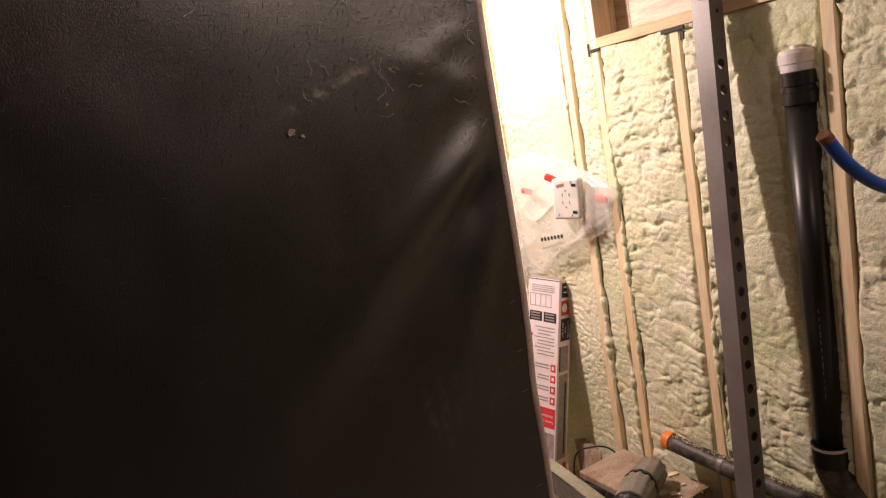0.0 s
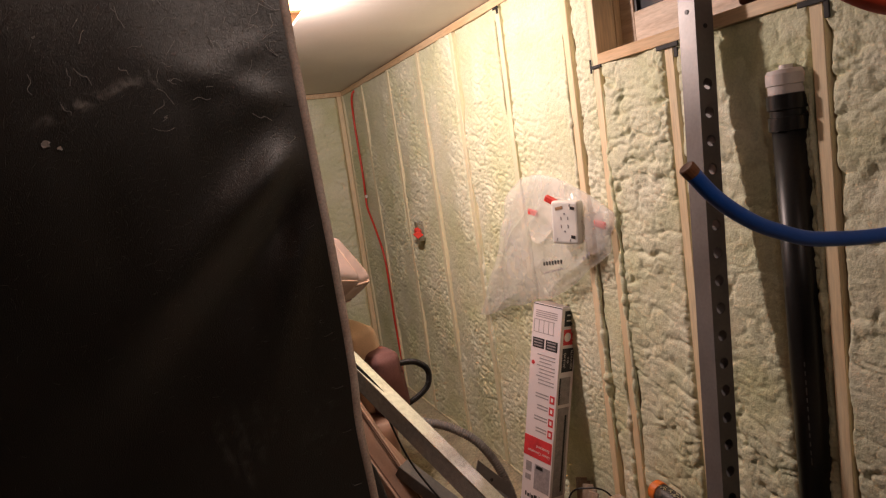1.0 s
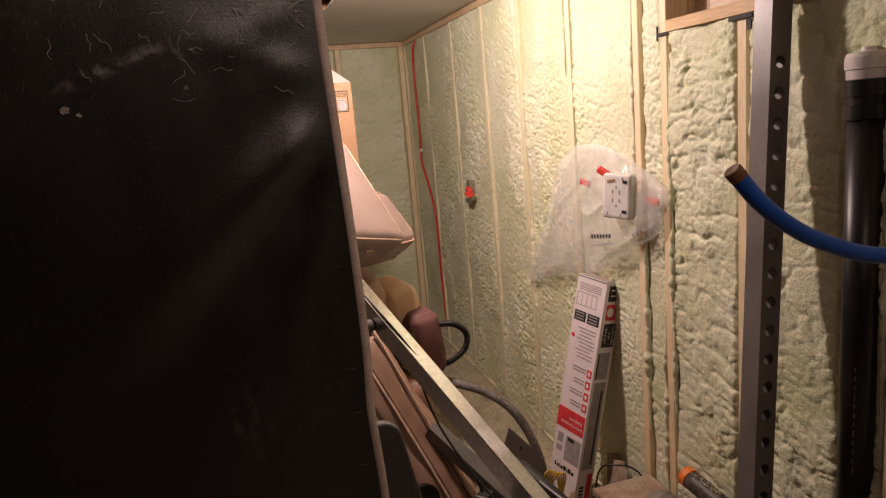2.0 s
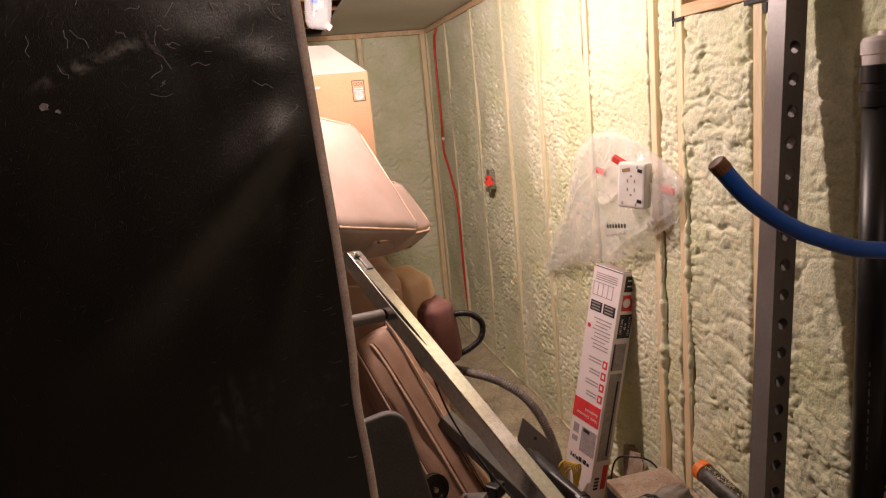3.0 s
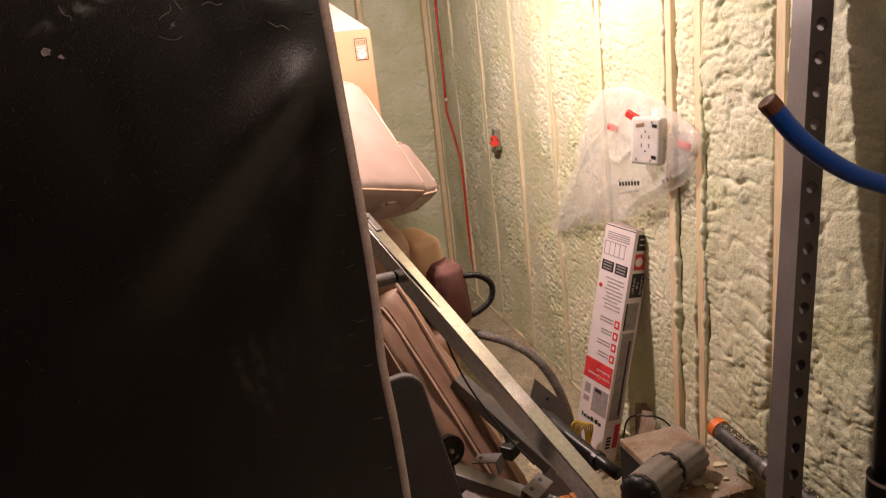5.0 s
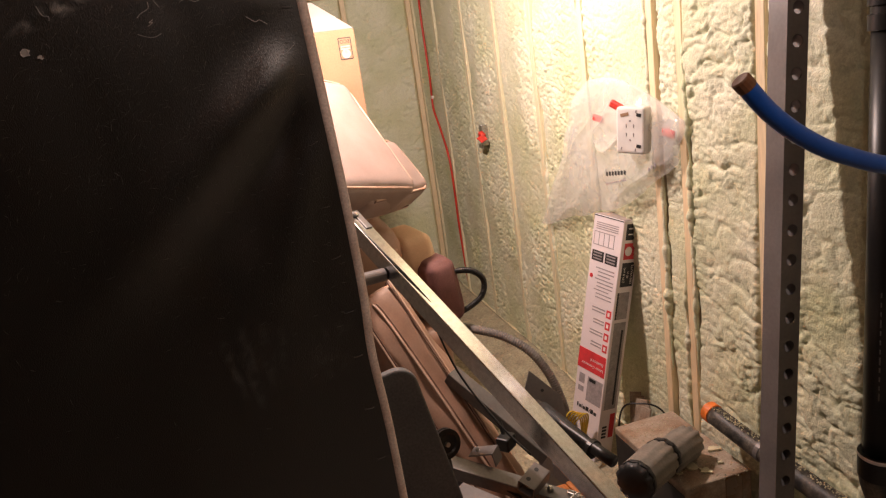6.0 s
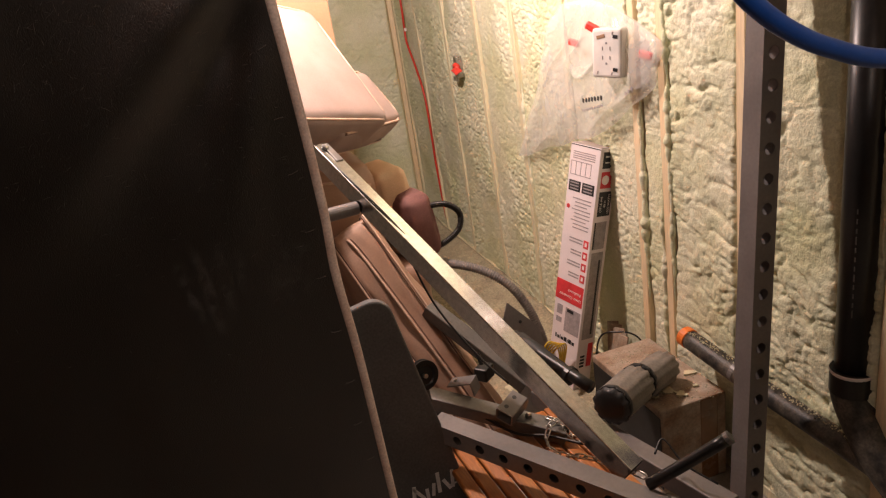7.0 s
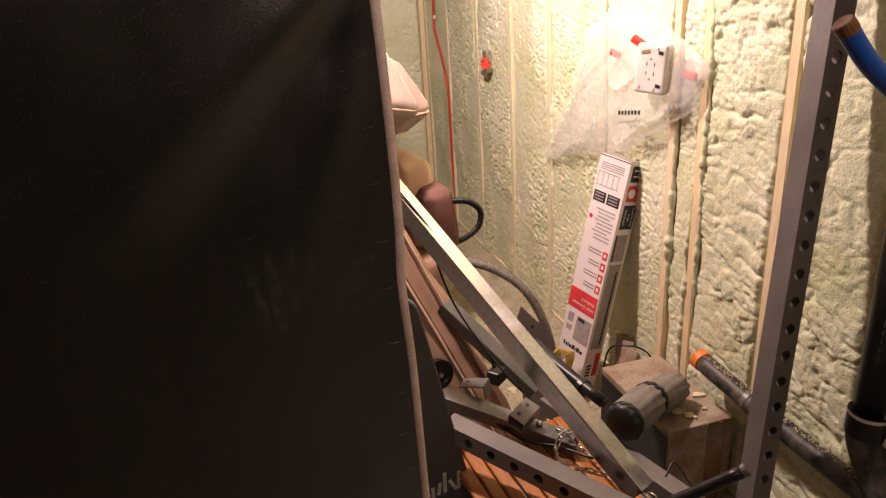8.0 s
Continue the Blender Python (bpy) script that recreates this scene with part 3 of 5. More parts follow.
collar = part("collar", spin([(0.0445, 0.60), (0.055, 0.602), (0.055, 0.665), (0.0515, 0.668), (0.0445, 0.668)], 64), BLACKP, pipe)
part("rim_band", spin([(0.0552, 0.657), (0.0562, 0.66), (0.0562, 0.664), (0.0552, 0.667)], 28, False), CAPWHITE, collar, "pale glue line")
part("elbow", tube([(0, 0, 0.63), (0.0, -0.005, 0.58), (-0.0, -0.05, 0.51), (0.0, -0.1, 0.45), (0, -0.2, 0.38)], 0.052, 20, 8), DUSTY, pipe, "elbow crusted with foam dust", smooth=True)
part("lower_run", tube([(0, -0.2, 0.38), (0, -0.5, 0.3), (0, -1.2, 0.24)], 0.047, 20, 6), DUSTY, pipe, smooth=True)
for k in range(12):
    part("pipe_print", box(0.0012, 0.003, 0.012 if k % 4 else 0.02, 0.0004), STEEL_D, riser, m=pose(-0.0385, -0.0225, 0.84 + 0.024 * k, 0, 0, 30))
branch = thing("branch_pipe", Matrix(), "dusty black plastic pipe with an orange test cap", "pipe")
part("run", tube([(1.52, 1.973, 0.505), (1.542, 1.712, 0.469), (1.574, 1.409, 0.433), (1.595, 1.205, 0.404)], 0.034, 20, 8), DUSTY, branch, smooth=True)
part("test_cap", spin([(0.001, -0.004), (0.03, -0.003), (0.036, 0.003), (0.0365, 0.03), (0.034, 0.032)], 24), ORANGE, branch, "orange plastic test cap",
     m=axes((1.518, 1.998, 0.509), (0.02, -0.26, -0.03)), smooth=False)
part("hanger_strap", spin([(0.0345, 0), (0.036, 0.001), (0.036, 0.018), (0.0345, 0.019)], 24, False), STEEL, branch, "perforated steel hanger strap", m=axes((1.538, 1.763, 0.476), (0.02, -0.26, -0.03)))

# ---- loose water tubes near the camera ----
bt = thing("blue_water_tube", Matrix(), "loose blue plastic water tube with a brown open end", "tube")
BP = [(0.751, 0.819, 1.723), (0.784, 0.813, 1.683), (0.828, 0.807, 1.647), (0.882, 0.801, 1.618), (0.968, 0.791, 1.591), (1.129, 0.763, 1.583), (1.397, 0.719, 1.629), (1.664, 0.637, 1.69)]
part("tube", tube(BP, 0.0115, 16, 10), BLUE, bt, smooth=True)
d = Vector(BP[0]) - Vector(BP[1])
part("open_end", spin([(0.0116, -0.004), (0.0121, -0.002), (0.0121, 0.01), (0.0105, 0.0118), (0.003, 0.0112)], 16), COPPER, bt, "brown taped end", m=axes(Vector(BP[0]) - d.normalized() * 0.003, d))
rt = thing("red_water_tube", Matrix(), "loose red plastic water tube hanging from above", "tube")
part("tube", tube([(0.592, 0.64, 2.751), (0.634, 0.645, 2.24), (0.691, 0.623, 2.034), (0.74, 0.622, 1.96), (0.798, 0.62, 1.917), (0.902, 0.615, 1.887), (1.139, 0.641, 1.894), (1.663, 0.634, 1.987)], 0.0125, 16, 10), REDTUBE, rt, smooth=True)


# ---- things on the wall ----
def film_bag():
    """A crumpled poly bag, wide at the top and drawn to a tip low at its far end."""
    n, m2 = 110, 100
    s, t = np.meshgrid(np.linspace(0, 1, n), np.linspace(0, 1, m2))
    # outline: near edge and far edge, top to bottom, in (y, z)
    near_y = np.interp(t, (0, 0.1, 0.25, 0.6, 1), (2.42, 2.27, 2.14, 2.2, 2.52))
    near_z = np.interp(t, (0, 0.1, 0.25, 0.6, 1), (1.62, 1.57, 1.508, 1.353, 1.16))
    far_y = np.interp(t, (0, 0.2, 0.6, 1), (2.84, 2.98, 3.14, 3.46))
    far_z = np.interp(t, (0, 0.2, 0.6, 1), (1.65, 1.563, 1.303, 0.905))
    s2 = s + 0.03 * (value_noise(t * 9, s * 0 + 1, 54) - 0.5)
    y = near_y + (far_y - near_y) * s2
    z = near_z + (far_z - near_z) * s + 0.03 * np.sin(np.pi * s) * (1 - t) ** 2 + 0.02 * (value_noise(s * 7, t * 0, 55) - 0.5) * t
    puff = np.sin(np.pi * s) ** 0.5 * np.sin(np.pi * np.clip(t * 0.94 + 0.03, 0, 1)) ** 0.5
    ridge = lambda a, b, seed: 1 - np.abs(2 * value_noise(a, b, seed) - 1)
    folds = 0.026 * ridge(2.6 * s + 1.8 * t, 1.1 * t - 0.8 * s, 51) ** 3 + 0.02 * ridge(5 * s - 3 * t, 1.6 * t + 1.4 * s, 52) ** 5
    folds += 0.0045 * ridge(9 * s + 3 * t, 4 * t - 3 * s, 53) ** 4 + 0.016 * value_noise(3 * s, 3 * t, 56)
    bm = bmesh.new()
    for side, depth in ((1, 0.04), (-1, 0.0)):
        x = 1.58 - (depth * puff if side > 0 else -0.008 * puff) - folds * puff * (1 if side > 0 else 0.4)
        grid = [[bm.verts.new((x[i, j], y[i, j], z[i, j])) for j in range(n)] for i in range(m2)]
        for i in range(m2 - 1):
            for j in range(n - 1):
                bm.faces.new((grid[i][j], grid[i][j + 1], grid[i + 1][j + 1], grid[i + 1][j]))
    return bm


bag = thing("plastic_bag", Matrix(), "crumpled clear poly bag hung over an outlet on the studs", "bag")
part("film", film_bag(), FILM, bag, smooth=True)
for k in range(7):
    part("print_bar", box(0.002, 0.014, 0.017, 0.001), INK, bag, m=pose(1.50, 2.56 - 0.023 * k, 1.295 + 0.0035 * k, 12, 0, 0))
for k in range(9):
    part("print_bar", box(0.002, 0.011, 0.009, 0.001), INK_G, bag, m=pose(1.50, 2.565 - 0.018 * k, 1.255 + 0.004 * k, 12, 0, 0))
for k in range(3):
    part("print_bar", box(0.002, 0.012, 0.014, 0.001), INK_G, bag, m=pose(1.535, 2.31 - 0.02 * k, 1.333 + 0.01 * k, 12, 0, 0))

outlet = thing("wall_outlet", pose(1.516, 2.365, 1.478, 4, 0, 27), "white plastic outlet box screwed to a stud", "outlet")
out_body = part("body", box(0.05, 0.122, 0.172, 0.012, segs=3), PORCELAIN, outlet, smooth=False)
for dy, dz in ((0.015, 0.018), (-0.015, 0.018), (0.015, -0.014), (-0.015, -0.014)):
    part("slot", box(0.003, 0.0035, 0.013, 0.001), INK_G, out_body, m=pose(-0.0252, dy, dz))
for dy, dz in ((0.0, 0.036), (0.0, -0.034)):
    part("ground_hole", box(0.003, 0.008, 0.007, 0.002), INK_G, out_body, m=pose(-0.0252, dy, dz))
for dy, dz in ((-0.036, 0.058), (-0.036, -0.055)):
    part("latch", box(0.004, 0.018, 0.012, 0.001), INK, out_body, "dark square latch", m=pose(-0.0252, dy, dz, 8, 0, 0))
for dy, dz in ((0.036, -0.066), (-0.022, -0.068), (-0.025, 0.07)):
    part("screw_slot", box(0.003, 0.004, 0.011, 0.001), INK_G, out_body, m=pose(-0.0252, dy, dz, 20, 0, 0))
part("tan_sticker", box(0.002, 0.034, 0.012, 0.0008), CARD, out_body, "small tan sticker", m=pose(-0.0256, 0.022, 0.058, -12, 0, 0))
part("ear_tab", box(0.02, 0.06, 0.03, 0.008), RED, outlet, "red plastic tab", m=pose(0.0, 0.07, 0.085, 25, 0, 0))
for y, z in ((2.655, 1.508), (2.235, 1.463)):
    tagged(part("red_tag", box(0.012, 0.06, 0.026, 0.004), RED, m=pose(1.575 if y < 2.5 else 1.53, y, z, 12, 0, 10)), "small red plastic tag on the studs", "tag", "red tags")

jb = thing("switch_box", pose(1.587, 4.288, 1.346), "grey metal electrical box with a red cap on a stud", "electrical box")
part("box_shell", box(0.045, 0.06, 0.13, 0.003), GALV, jb)
part("bracket_tab", box(0.004, 0.09, 0.03, 0.001), GALV, jb, m=pose(-0.024, 0.01, -0.07))
part("red_cap", box(0.035, 0.05, 0.05, 0.012), RED, jb, "torn red plastic cap", m=pose(-0.025, -0.03, 0.0, 35, -20, 10))
part("red_flap", box(0.05, 0.05, 0.008, 0.003), RED, jb, "torn red plastic flap", m=pose(-0.04, -0.07, -0.015, 40, -20, 10))

wire = thing("red_cable", Matrix(), "red electrical cable stapled down the foam by the corner", "cable")
part("cable", tube([(1.66, 5.4, 2.425), (1.587, 5.396, 2.401), (1.586, 5.46, 2.218), (1.586, 5.448, 1.755), (1.588, 5.473, 1.592), (1.585, 5.455, 1.481), (1.585, 5.315, 1.31), (1.586, 5.195, 1.105), (1.587, 5.177, 0.834), (1.59, 5.191, 0.586), (1.6, 5.2, 0.3), (1.61, 5.2, 0.05)], 0.0085, 8, 8), REDWIRE, wire, smooth=True)
part("clip", box(0.02, 0.03, 0.025, 0.004), CAPWHITE, wire, "white cable clip", m=pose(1.592, 5.47, 1.581))

clampy = thing("hose_clamp", pose(1.639, 1.455, 2.087), "rusty red clamp with a steel knob on the window sill", "clamp")
part("jaw", box(0.05, 0.17, 0.042, 0.016, segs=3), mat("rusty_red", (0.2, 0.05, 0.03), 0.55, 0.2, spread=0.3, scale=30, fine=100, tint=(0.06, 0.03, 0.025)), clampy, m=pose(0, 0, 0.021))
part("knob", spin([(0.006, 0), (0.007, 0.02), (0.02, 0.026), (0.024, 0.036), (0.02, 0.046), (0.004, 0.05)], 18), GALV, clampy, "polished steel knob", m=pose(0, 0, 0.036), smooth=True)

# black marker strokes on the lumber at the sill joints
for y0, z0, w, h in ((2.212, 2.045, 0.01, 0.05), (2.18, 2.04, 0.06, 0.012), (1.805, 2.037, 0.1, 0.015), (1.768, 2.012, 0.018, 0.03), (1.288, 2.037, 0.09, 0.015), (1.253, 2.01, 0.016, 0.04), (2.887, 2.426, 0.05, 0.012), (2.875, 2.414, 0.012, 0.03)):
    part("marker_stroke", box(0.005, w, h, 0.0024), MARK, wall, m=pose(X_W - 0.0052, y0, z0))

# ---- carton of a baseboard heater ----
U_UP = Vector((0.197, -0.03, 0.98)).normalized()
W1 = Vector((0.259, -0.966, 0.0))
W1 = (W1 - U_UP * W1.dot(U_UP)).normalized()
W2 = W1.cross(U_UP) * -1
if W2.x < 0:
    W2 = -W2
LB, AB, BB = 1.105, 0.176, 0.098
TL = Vector((1.519, 2.728, 1.102))
low = TL - U_UP * LB
HB = Matrix(((W1.x, W2.x, U_UP.x, low.x), (W1.y, W2.y, U_UP.y, low.y), (W1.z, W2.z, U_UP.z, low.z), (0, 0, 0, 1)))
hb = thing("heater_carton", HB, "long white printed heater carton leaning on the foam wall", "carton")
hb_body = part("carton_body", span(0, AB, 0, BB, 0, LB, 0.0025), BOXWHITE, hb)
part("top_flap", span(0.004, AB - 0.004, 0.004, BB - 0.002, LB + 0.0005, LB + 0.003), CARD_IN, hb, "creased top flap")
part("flap_gap", span(0.002, AB - 0.002, -0.0008, 0.004, LB - 0.006, LB - 0.002), INK, hb)


def print_front(x0, x1, s0, s1, material, name="print_block"):
    """A printed patch on the broad face; s is the distance from the top."""
    return part(name, span(x0, x1, -0.0012, 0.001, LB - s1, LB - s0), material, hb_body)


def print_side(y0, y1, s0, s1, material, name="print_block"):
    return part(name, span(AB - 0.001, AB + 0.0012, y0, y1, LB - s1, LB - s0), material, hb_body)


def words(text, size, face, place, s, material, turn=180):
    """Printed words, read upside down on the carton as it stands."""
    cv = bpy.data.curves.new("print_words", "FONT")
    cv.body, cv.size, cv.extrude, cv.align_x, cv.align_y = text, size, 0.0004, "CENTER", "CENTER"
    cv.materials.append(material)
    ob = new("print_words", cv)
    ob.parent = hb_body
    if face == "front":
        ob.matrix_basis = pose(place, -0.0018, LB - s) @ pose(0, 0, 0, 90, 0, 0) @ pose(0, 0, 0, 0, 0, turn)
    else:
        ob.matrix_basis = pose(AB + 0.0018, place, LB - s) @ pose(0, 0, 0, 90, 0, 90) @ pose(0, 0, 0, 0, 0, turn)
    return ob


for k in range(4):
    print_front(0.02, 0.15, 0.03 + 0.009 * k, 0.034 + 0.009 * k, INK_G, "print_bar")
print_front(0.012, 0.135, 0.071, 0.074, INK_G, "print_bar")
print_front(0.012, 0.135, 0.128, 0.131, INK_G, "print_bar")
for k in range(5):
    print_front(0.012 + 0.0295 * k, 0.0145 + 0.0295 * k, 0.0742, 0.1278, INK_G, "print_bar")
print_front(0.012, 0.082, 0.155, 0.2, INK)
print_front(0.092, 0.162, 0.155, 0.2, INK)
for k in range(3):
    print_front(0.02, 0.072, 0.161 + 0.013 * k, 0.167 + 0.013 * k, INK_G, "print_bar").location.y -= 0.0006
    print_front(0.1, 0.152, 0.161 + 0.013 * k, 0.167 + 0.013 * k, INK_G, "print_bar").location.y -= 0.0006
# red leaf mark
bm = spin([(0.011, 0), (0.011, 0.002)], 5)
part("leaf_mark", bm, INK_R, hb_body, "red leaf mark", m=pose(0.022, 0.0002, LB - 0.27, 90, 0, 0))
for k in range(9):
    print_front(0.06 if k % 3 else 0.045, 0.155 - 0.02 * (k % 4 == 2), 0.225 + 0.016 * k, 0.23 + 0.016 * k, INK_G, "print_bar")
for k in range(4):
    print_front(0.138, 0.166, 0.395 + 0.052 * k, 0.43 + 0.052 * k, INK_R, "icon")
    print_front(0.146, 0.158, 0.404 + 0.052 * k, 0.421 + 0.052 * k, INK_W, "icon_mark").location.y -= 0.0006
    for j in range(2):
        print_front(0.05 + 0.015 * (k % 2), 0.13, 0.4 + 0.052 * k + 0.014 * j, 0.406 + 0.052 * k + 0.014 * j, INK_G, "print_bar")
print_front(0.001, 0.17, 0.606, 0.7, INK_R, "red_band")
words("Linear Convector", 0.019, "front", 0.093, 0.672, INK_W)
words("Baseboard", 0.019, "front", 0.118, 0.645, INK_W)
print_front(0.075, 0.168, 0.725, 0.84, INK_G, "picture")
print_front(0.085, 0.125, 0.73, 0.745, INK, "picture_mark").location.y -= 0.0006
print_front(0.02, 0.055, 0.725, 0.77, INK_G, "picture")
print_front(0.02, 0.055, 0.785, 0.81, INK_G, "picture")
# maker's mark as plain shapes
for k, (a, b) in enumerate(((0.026, 0.034), (0.04, 0.052), (0.056, 0.06), (0.064, 0.078), (0.082, 0.1), (0.104, 0.108), (0.112, 0.13), (0.134, 0.15))):
    print_front(a, b, 0.868 + 0.006 * (k % 2), 0.888, INK, "maker_mark")
for k in range(3):
    part("line_drawing", box(0.045, 0.0018, 0.0025), INK_G, hb_body, m=pose(0.1 + 0.012 * k, -0.0006, LB - 0.985 - 0.02 * k, 0, 35 + 30 * k, 0))
# narrow side
print_side(0.018, 0.088, 0.014, 0.082, INK)
print_side(0.03, 0.075, 0.03, 0.036, INK_W, "print_bar").location.x += 0.0006
print_side(0.03, 0.06, 0.055, 0.06, INK_W, "print_bar").location.x += 0.0006
print_side(0.018, 0.088, 0.096, 0.165, INK_R)
part("seal", spin([(0.02, 0), (0.02, 0.002)], 20), INK_W, hb_body, "white round seal", m=pose(AB + 0.0002, 0.042, LB - 0.13, 0, 90, 0))
print_side(0.018, 0.088, 0.18, 0.285, INK)
for k, (txt, sz) in enumerate((("1500 WATTS", 0.0155), ("40 in", 0.0155), ("(101.6 cm)", 0.0155))):
    words(txt, sz, "side", 0.076 - 0.022 * k, 0.233, INK_W, 90)
print_side(0.022, 0.08, 0.31, 0.43, INK_G, "picture")
print_side(0.012, 0.02, 0.31, 0.43, INK, "picture_mark")
print_side(0.015, 0.082, 0.445, 0.85, INK_G, "picture")
print_side(0.06, 0.07, 0.48, 0.83, INK, "picture_mark").location.x += 0.0006
print_side(0.06, 0.088, 0.875, 0.99, INK_R)
for k in range(4):
    print_side(0.02, 0.046, 0.93 + 0.016 * k, 0.94 + 0.016 * k, INK, "maker_mark")

# ---- upholstery pile ----
def cushion_mesh(w, d, h, puff=0.03, round_=0.035, n=14, wrinkle=0.004, seed=1):
    """A stuffed boxed cushion centred on its middle: x width, y depth, z thickness."""
    bm = bmesh.new()
    bmesh.ops.create_cube(bm, size=2.0)
    bmesh.ops.subdivide_edges(bm, edges=bm.edges[:], cuts=n, use_grid_fill=True)
    for v in bm.verts:
        x, y, z = v.co
        half = Vector((w / 2, d / 2, h / 2))
        p = Vector((x * half.x, y * half.y, z * half.z))
        core = Vector([max(-half[i] + round_, min(half[i] - round_, p[i])) for i in range(3)])
        off = p - core
        if off.length > 1e-6:
            p = core + off.normalized() * min(off.length, round_)
        swell = (1 - x * x) * (1 - y * y)
        p.z += puff * swell * (1 if z > 0 else -1) * abs(z)
        p.x *= 1 - 0.02 * (1 - abs(x)) + 0.0
        side = (1 - z * z)
        p.x += 0.012 * side * x * (1 - y * y)
        p.y += 0.012 * side * y * (1 - x * x)
        nz = noise.noise_vector(Vector((p.x * 5, p.y * 5, p.z * 5 + seed * 3.7)))
        n2 = noise.noise_vector(Vector((p.x * 18, p.y * 18, p.z * 18 + seed)))
        v.co = p + nz * wrinkle * 2 + n2 * wrinkle * 0.5
    return bm


def piping_loop(w, d, z, r=0.005, corner=0.08):
    a, b = w / 2 - 0.01, d / 2 - 0.01
    pts = []
    for cx, cy, q in ((a - corner, b - corner, 0), (-a + corner, b - corner, 1), (-a + corner, -b + corner, 2), (a - corner, -b + corner, 3)):
        for k in range(6):
            t = (q + k / 5) * math.pi / 2
            pts.append((cx + corner * math.cos(t), cy + corner * math.sin(t), z))
    pts.append(pts[0])
    return tube(pts, r, 7, 5)


def cushion(name, m, w, d, h, material, label, seed, puff=0.03, piping=True, category="cushion", wrinkle=0.004, grow=0.0):
    c = thing(name, m, label, category)
    part("cover", cushion_mesh(w, d, h, puff, n=34, wrinkle=wrinkle, seed=seed), material, c, smooth=True)
    if piping:
        for s in (1, -1):
            part("piping", piping_loop(w + grow, d + grow, s * (h / 2 - 0.012)), PIPING, c, smooth=True)
            # thin dark tube: the piping's shadow put in as colour
            part("seam", piping_loop(w + grow + 0.003, d + grow + 0.003, s * (h / 2 - 0.021), 0.0025), PIPING_SHADE, c, "dark line drawn as the shade beside the piping", smooth=True)
    return c


def frame_at(corner, u, v):
    """A pose with x along -v and y along u (made square), from a corner."""
    u = Vector(u).normalized()
    v = Vector(v)
    v = (v - u * v.dot(u)).normalized()
    x = -v
    z = x.cross(u)
    return Matrix(((x.x, u.x, z.x, corner[0]), (x.y, u.y, z.y, corner[1]), (x.z, u.z, z.z, corner[2]), (0, 0, 0, 1)))


sofa = thing("sofa_section", pose(0.0, 0, 0), "tan leather sofa section turned on its end", "sofa")
part("side_panel", cushion_mesh(1.12, 0.98, 1.13, 0.01, 0.07, seed=4), LEATHER_T, sofa, m=pose(0.155, 3.47, 0.58), smooth=True)
part("seat_base", cushion_mesh(0.42, 0.5, 0.672, 0.0, 0.04, seed=7), LEATHER_T, sofa, m=pose(0.65, 3.16, 0.336), smooth=True)
part("welt", tube([(0.687, 2.988, 1.051), (0.535, 2.985, 1.092), (0.281, 2.984, 1.122)], 0.006, 8), PIPING, sofa, smooth=True)
A_M = frame_at((0.83, 2.997, 1.31), (-0.31, 0.56, 0.77), (-0.74, -0.58, 0.34))
cushion("seat_cushion", A_M @ pose(-0.3, 0.31, -0.09), 0.6, 0.62, 0.18, LEATHER, "pale leather seat cushion with piping on top of the pile", 2, 0.014, grow=0.014)
cushion("back_cushion", A_M @ pose(-0.05, 0.165, -0.145, 0, 0, 9), 0.56, 0.3, 0.165, LEATHER, "pale leather cushion under the seat cushion", 3, 0.014, grow=0.014)
pil = cushion("throw_pillow", pose(0.795, 3.21, 0.875, 0, 82, 8), 0.4, 0.32, 0.15, SUEDE, "soft tan suede pillow stood on the sofa base", 5, 0.03, False, "pillow")
cushion("bolster", pose(0.862, 3.06, 0.81, 0, 84, 12), 0.3, 0.19, 0.145, MAROON, "maroon cloth bolster lying on the sofa base", 6, 0.02, False, "cushion")
D0, D1 = Vector((0.535, 2.695, 0.985)), Vector((0.93, 2.196, 0.02))
dd = (D1 - D0).normalized()
sidev = Vector((0.9, 0.1, 0.35))
sidev = (sidev - dd * sidev.dot(dd)).normalized()
nv = sidev.cross(dd)
DM = Matrix(((dd.x, nv.x, sidev.x, 0), (dd.y, nv.y, sidev.y, 0), (dd.z, nv.z, sidev.z, 0), (0, 0, 0, 1)))
mid = (D0 + D1) / 2
long_c = cushion("long_cushion", Matrix.Translation(mid - sidev * 0.03 + nv * (0.225 if nv.y > 0 else -0.225)) @ DM, (D1 - D0).length, 0.45, 0.19, LEATHER_T, "long tan leather cushion with piping leaning on the sofa", 8, 0.05, wrinkle=0.009, grow=0.034)
DL = (D1 - D0).length
# piping down the middle, with a dark tube as its painted shadow line
for w, mt, nm in ((0.006, PIPING, "piping"), (0.0022, PIPING_SHADE, "seam")):
    s0 = -0.236 if nv.y > 0 else 0.236
    part(nm, tube([(-DL / 2 + 0.03, s0 * 0.9, -0.03), (-DL / 2 + 0.1, s0, -0.012), (-0.1, s0 * 1.035, 0.0), (0.25, s0 * 1.03, 0.004), (DL / 2 - 0.05, s0, 0.002)], w, 8, 10), mt, long_c, smooth=True).location.z += 0.0 if nm == "piping" else 0.012

carton = thing("moving_carton", pose(0.493, 3.853, 1.199), "tall brown cardboard carton with its flap up on the sofa", "carton")
mc_body = part("carton_body", box(0.52, 0.52, 0.84, 0.004, (0, 0, 0.42)), CARD, carton)
bm = bmesh.new()
fl = [bm.verts.new(c) for c in ((-0.258, -0.258, 0.842), (0.258, -0.258, 0.842), (0.1, -0.06, 1.0), (-0.25, -0.06, 1.01))]
fb = [bm.verts.new((v.co.x, v.co.y + 0.004, v.co.z - 0.004)) for v in fl]
bm.faces.new(fl), bm.faces.new(fb[::-1])
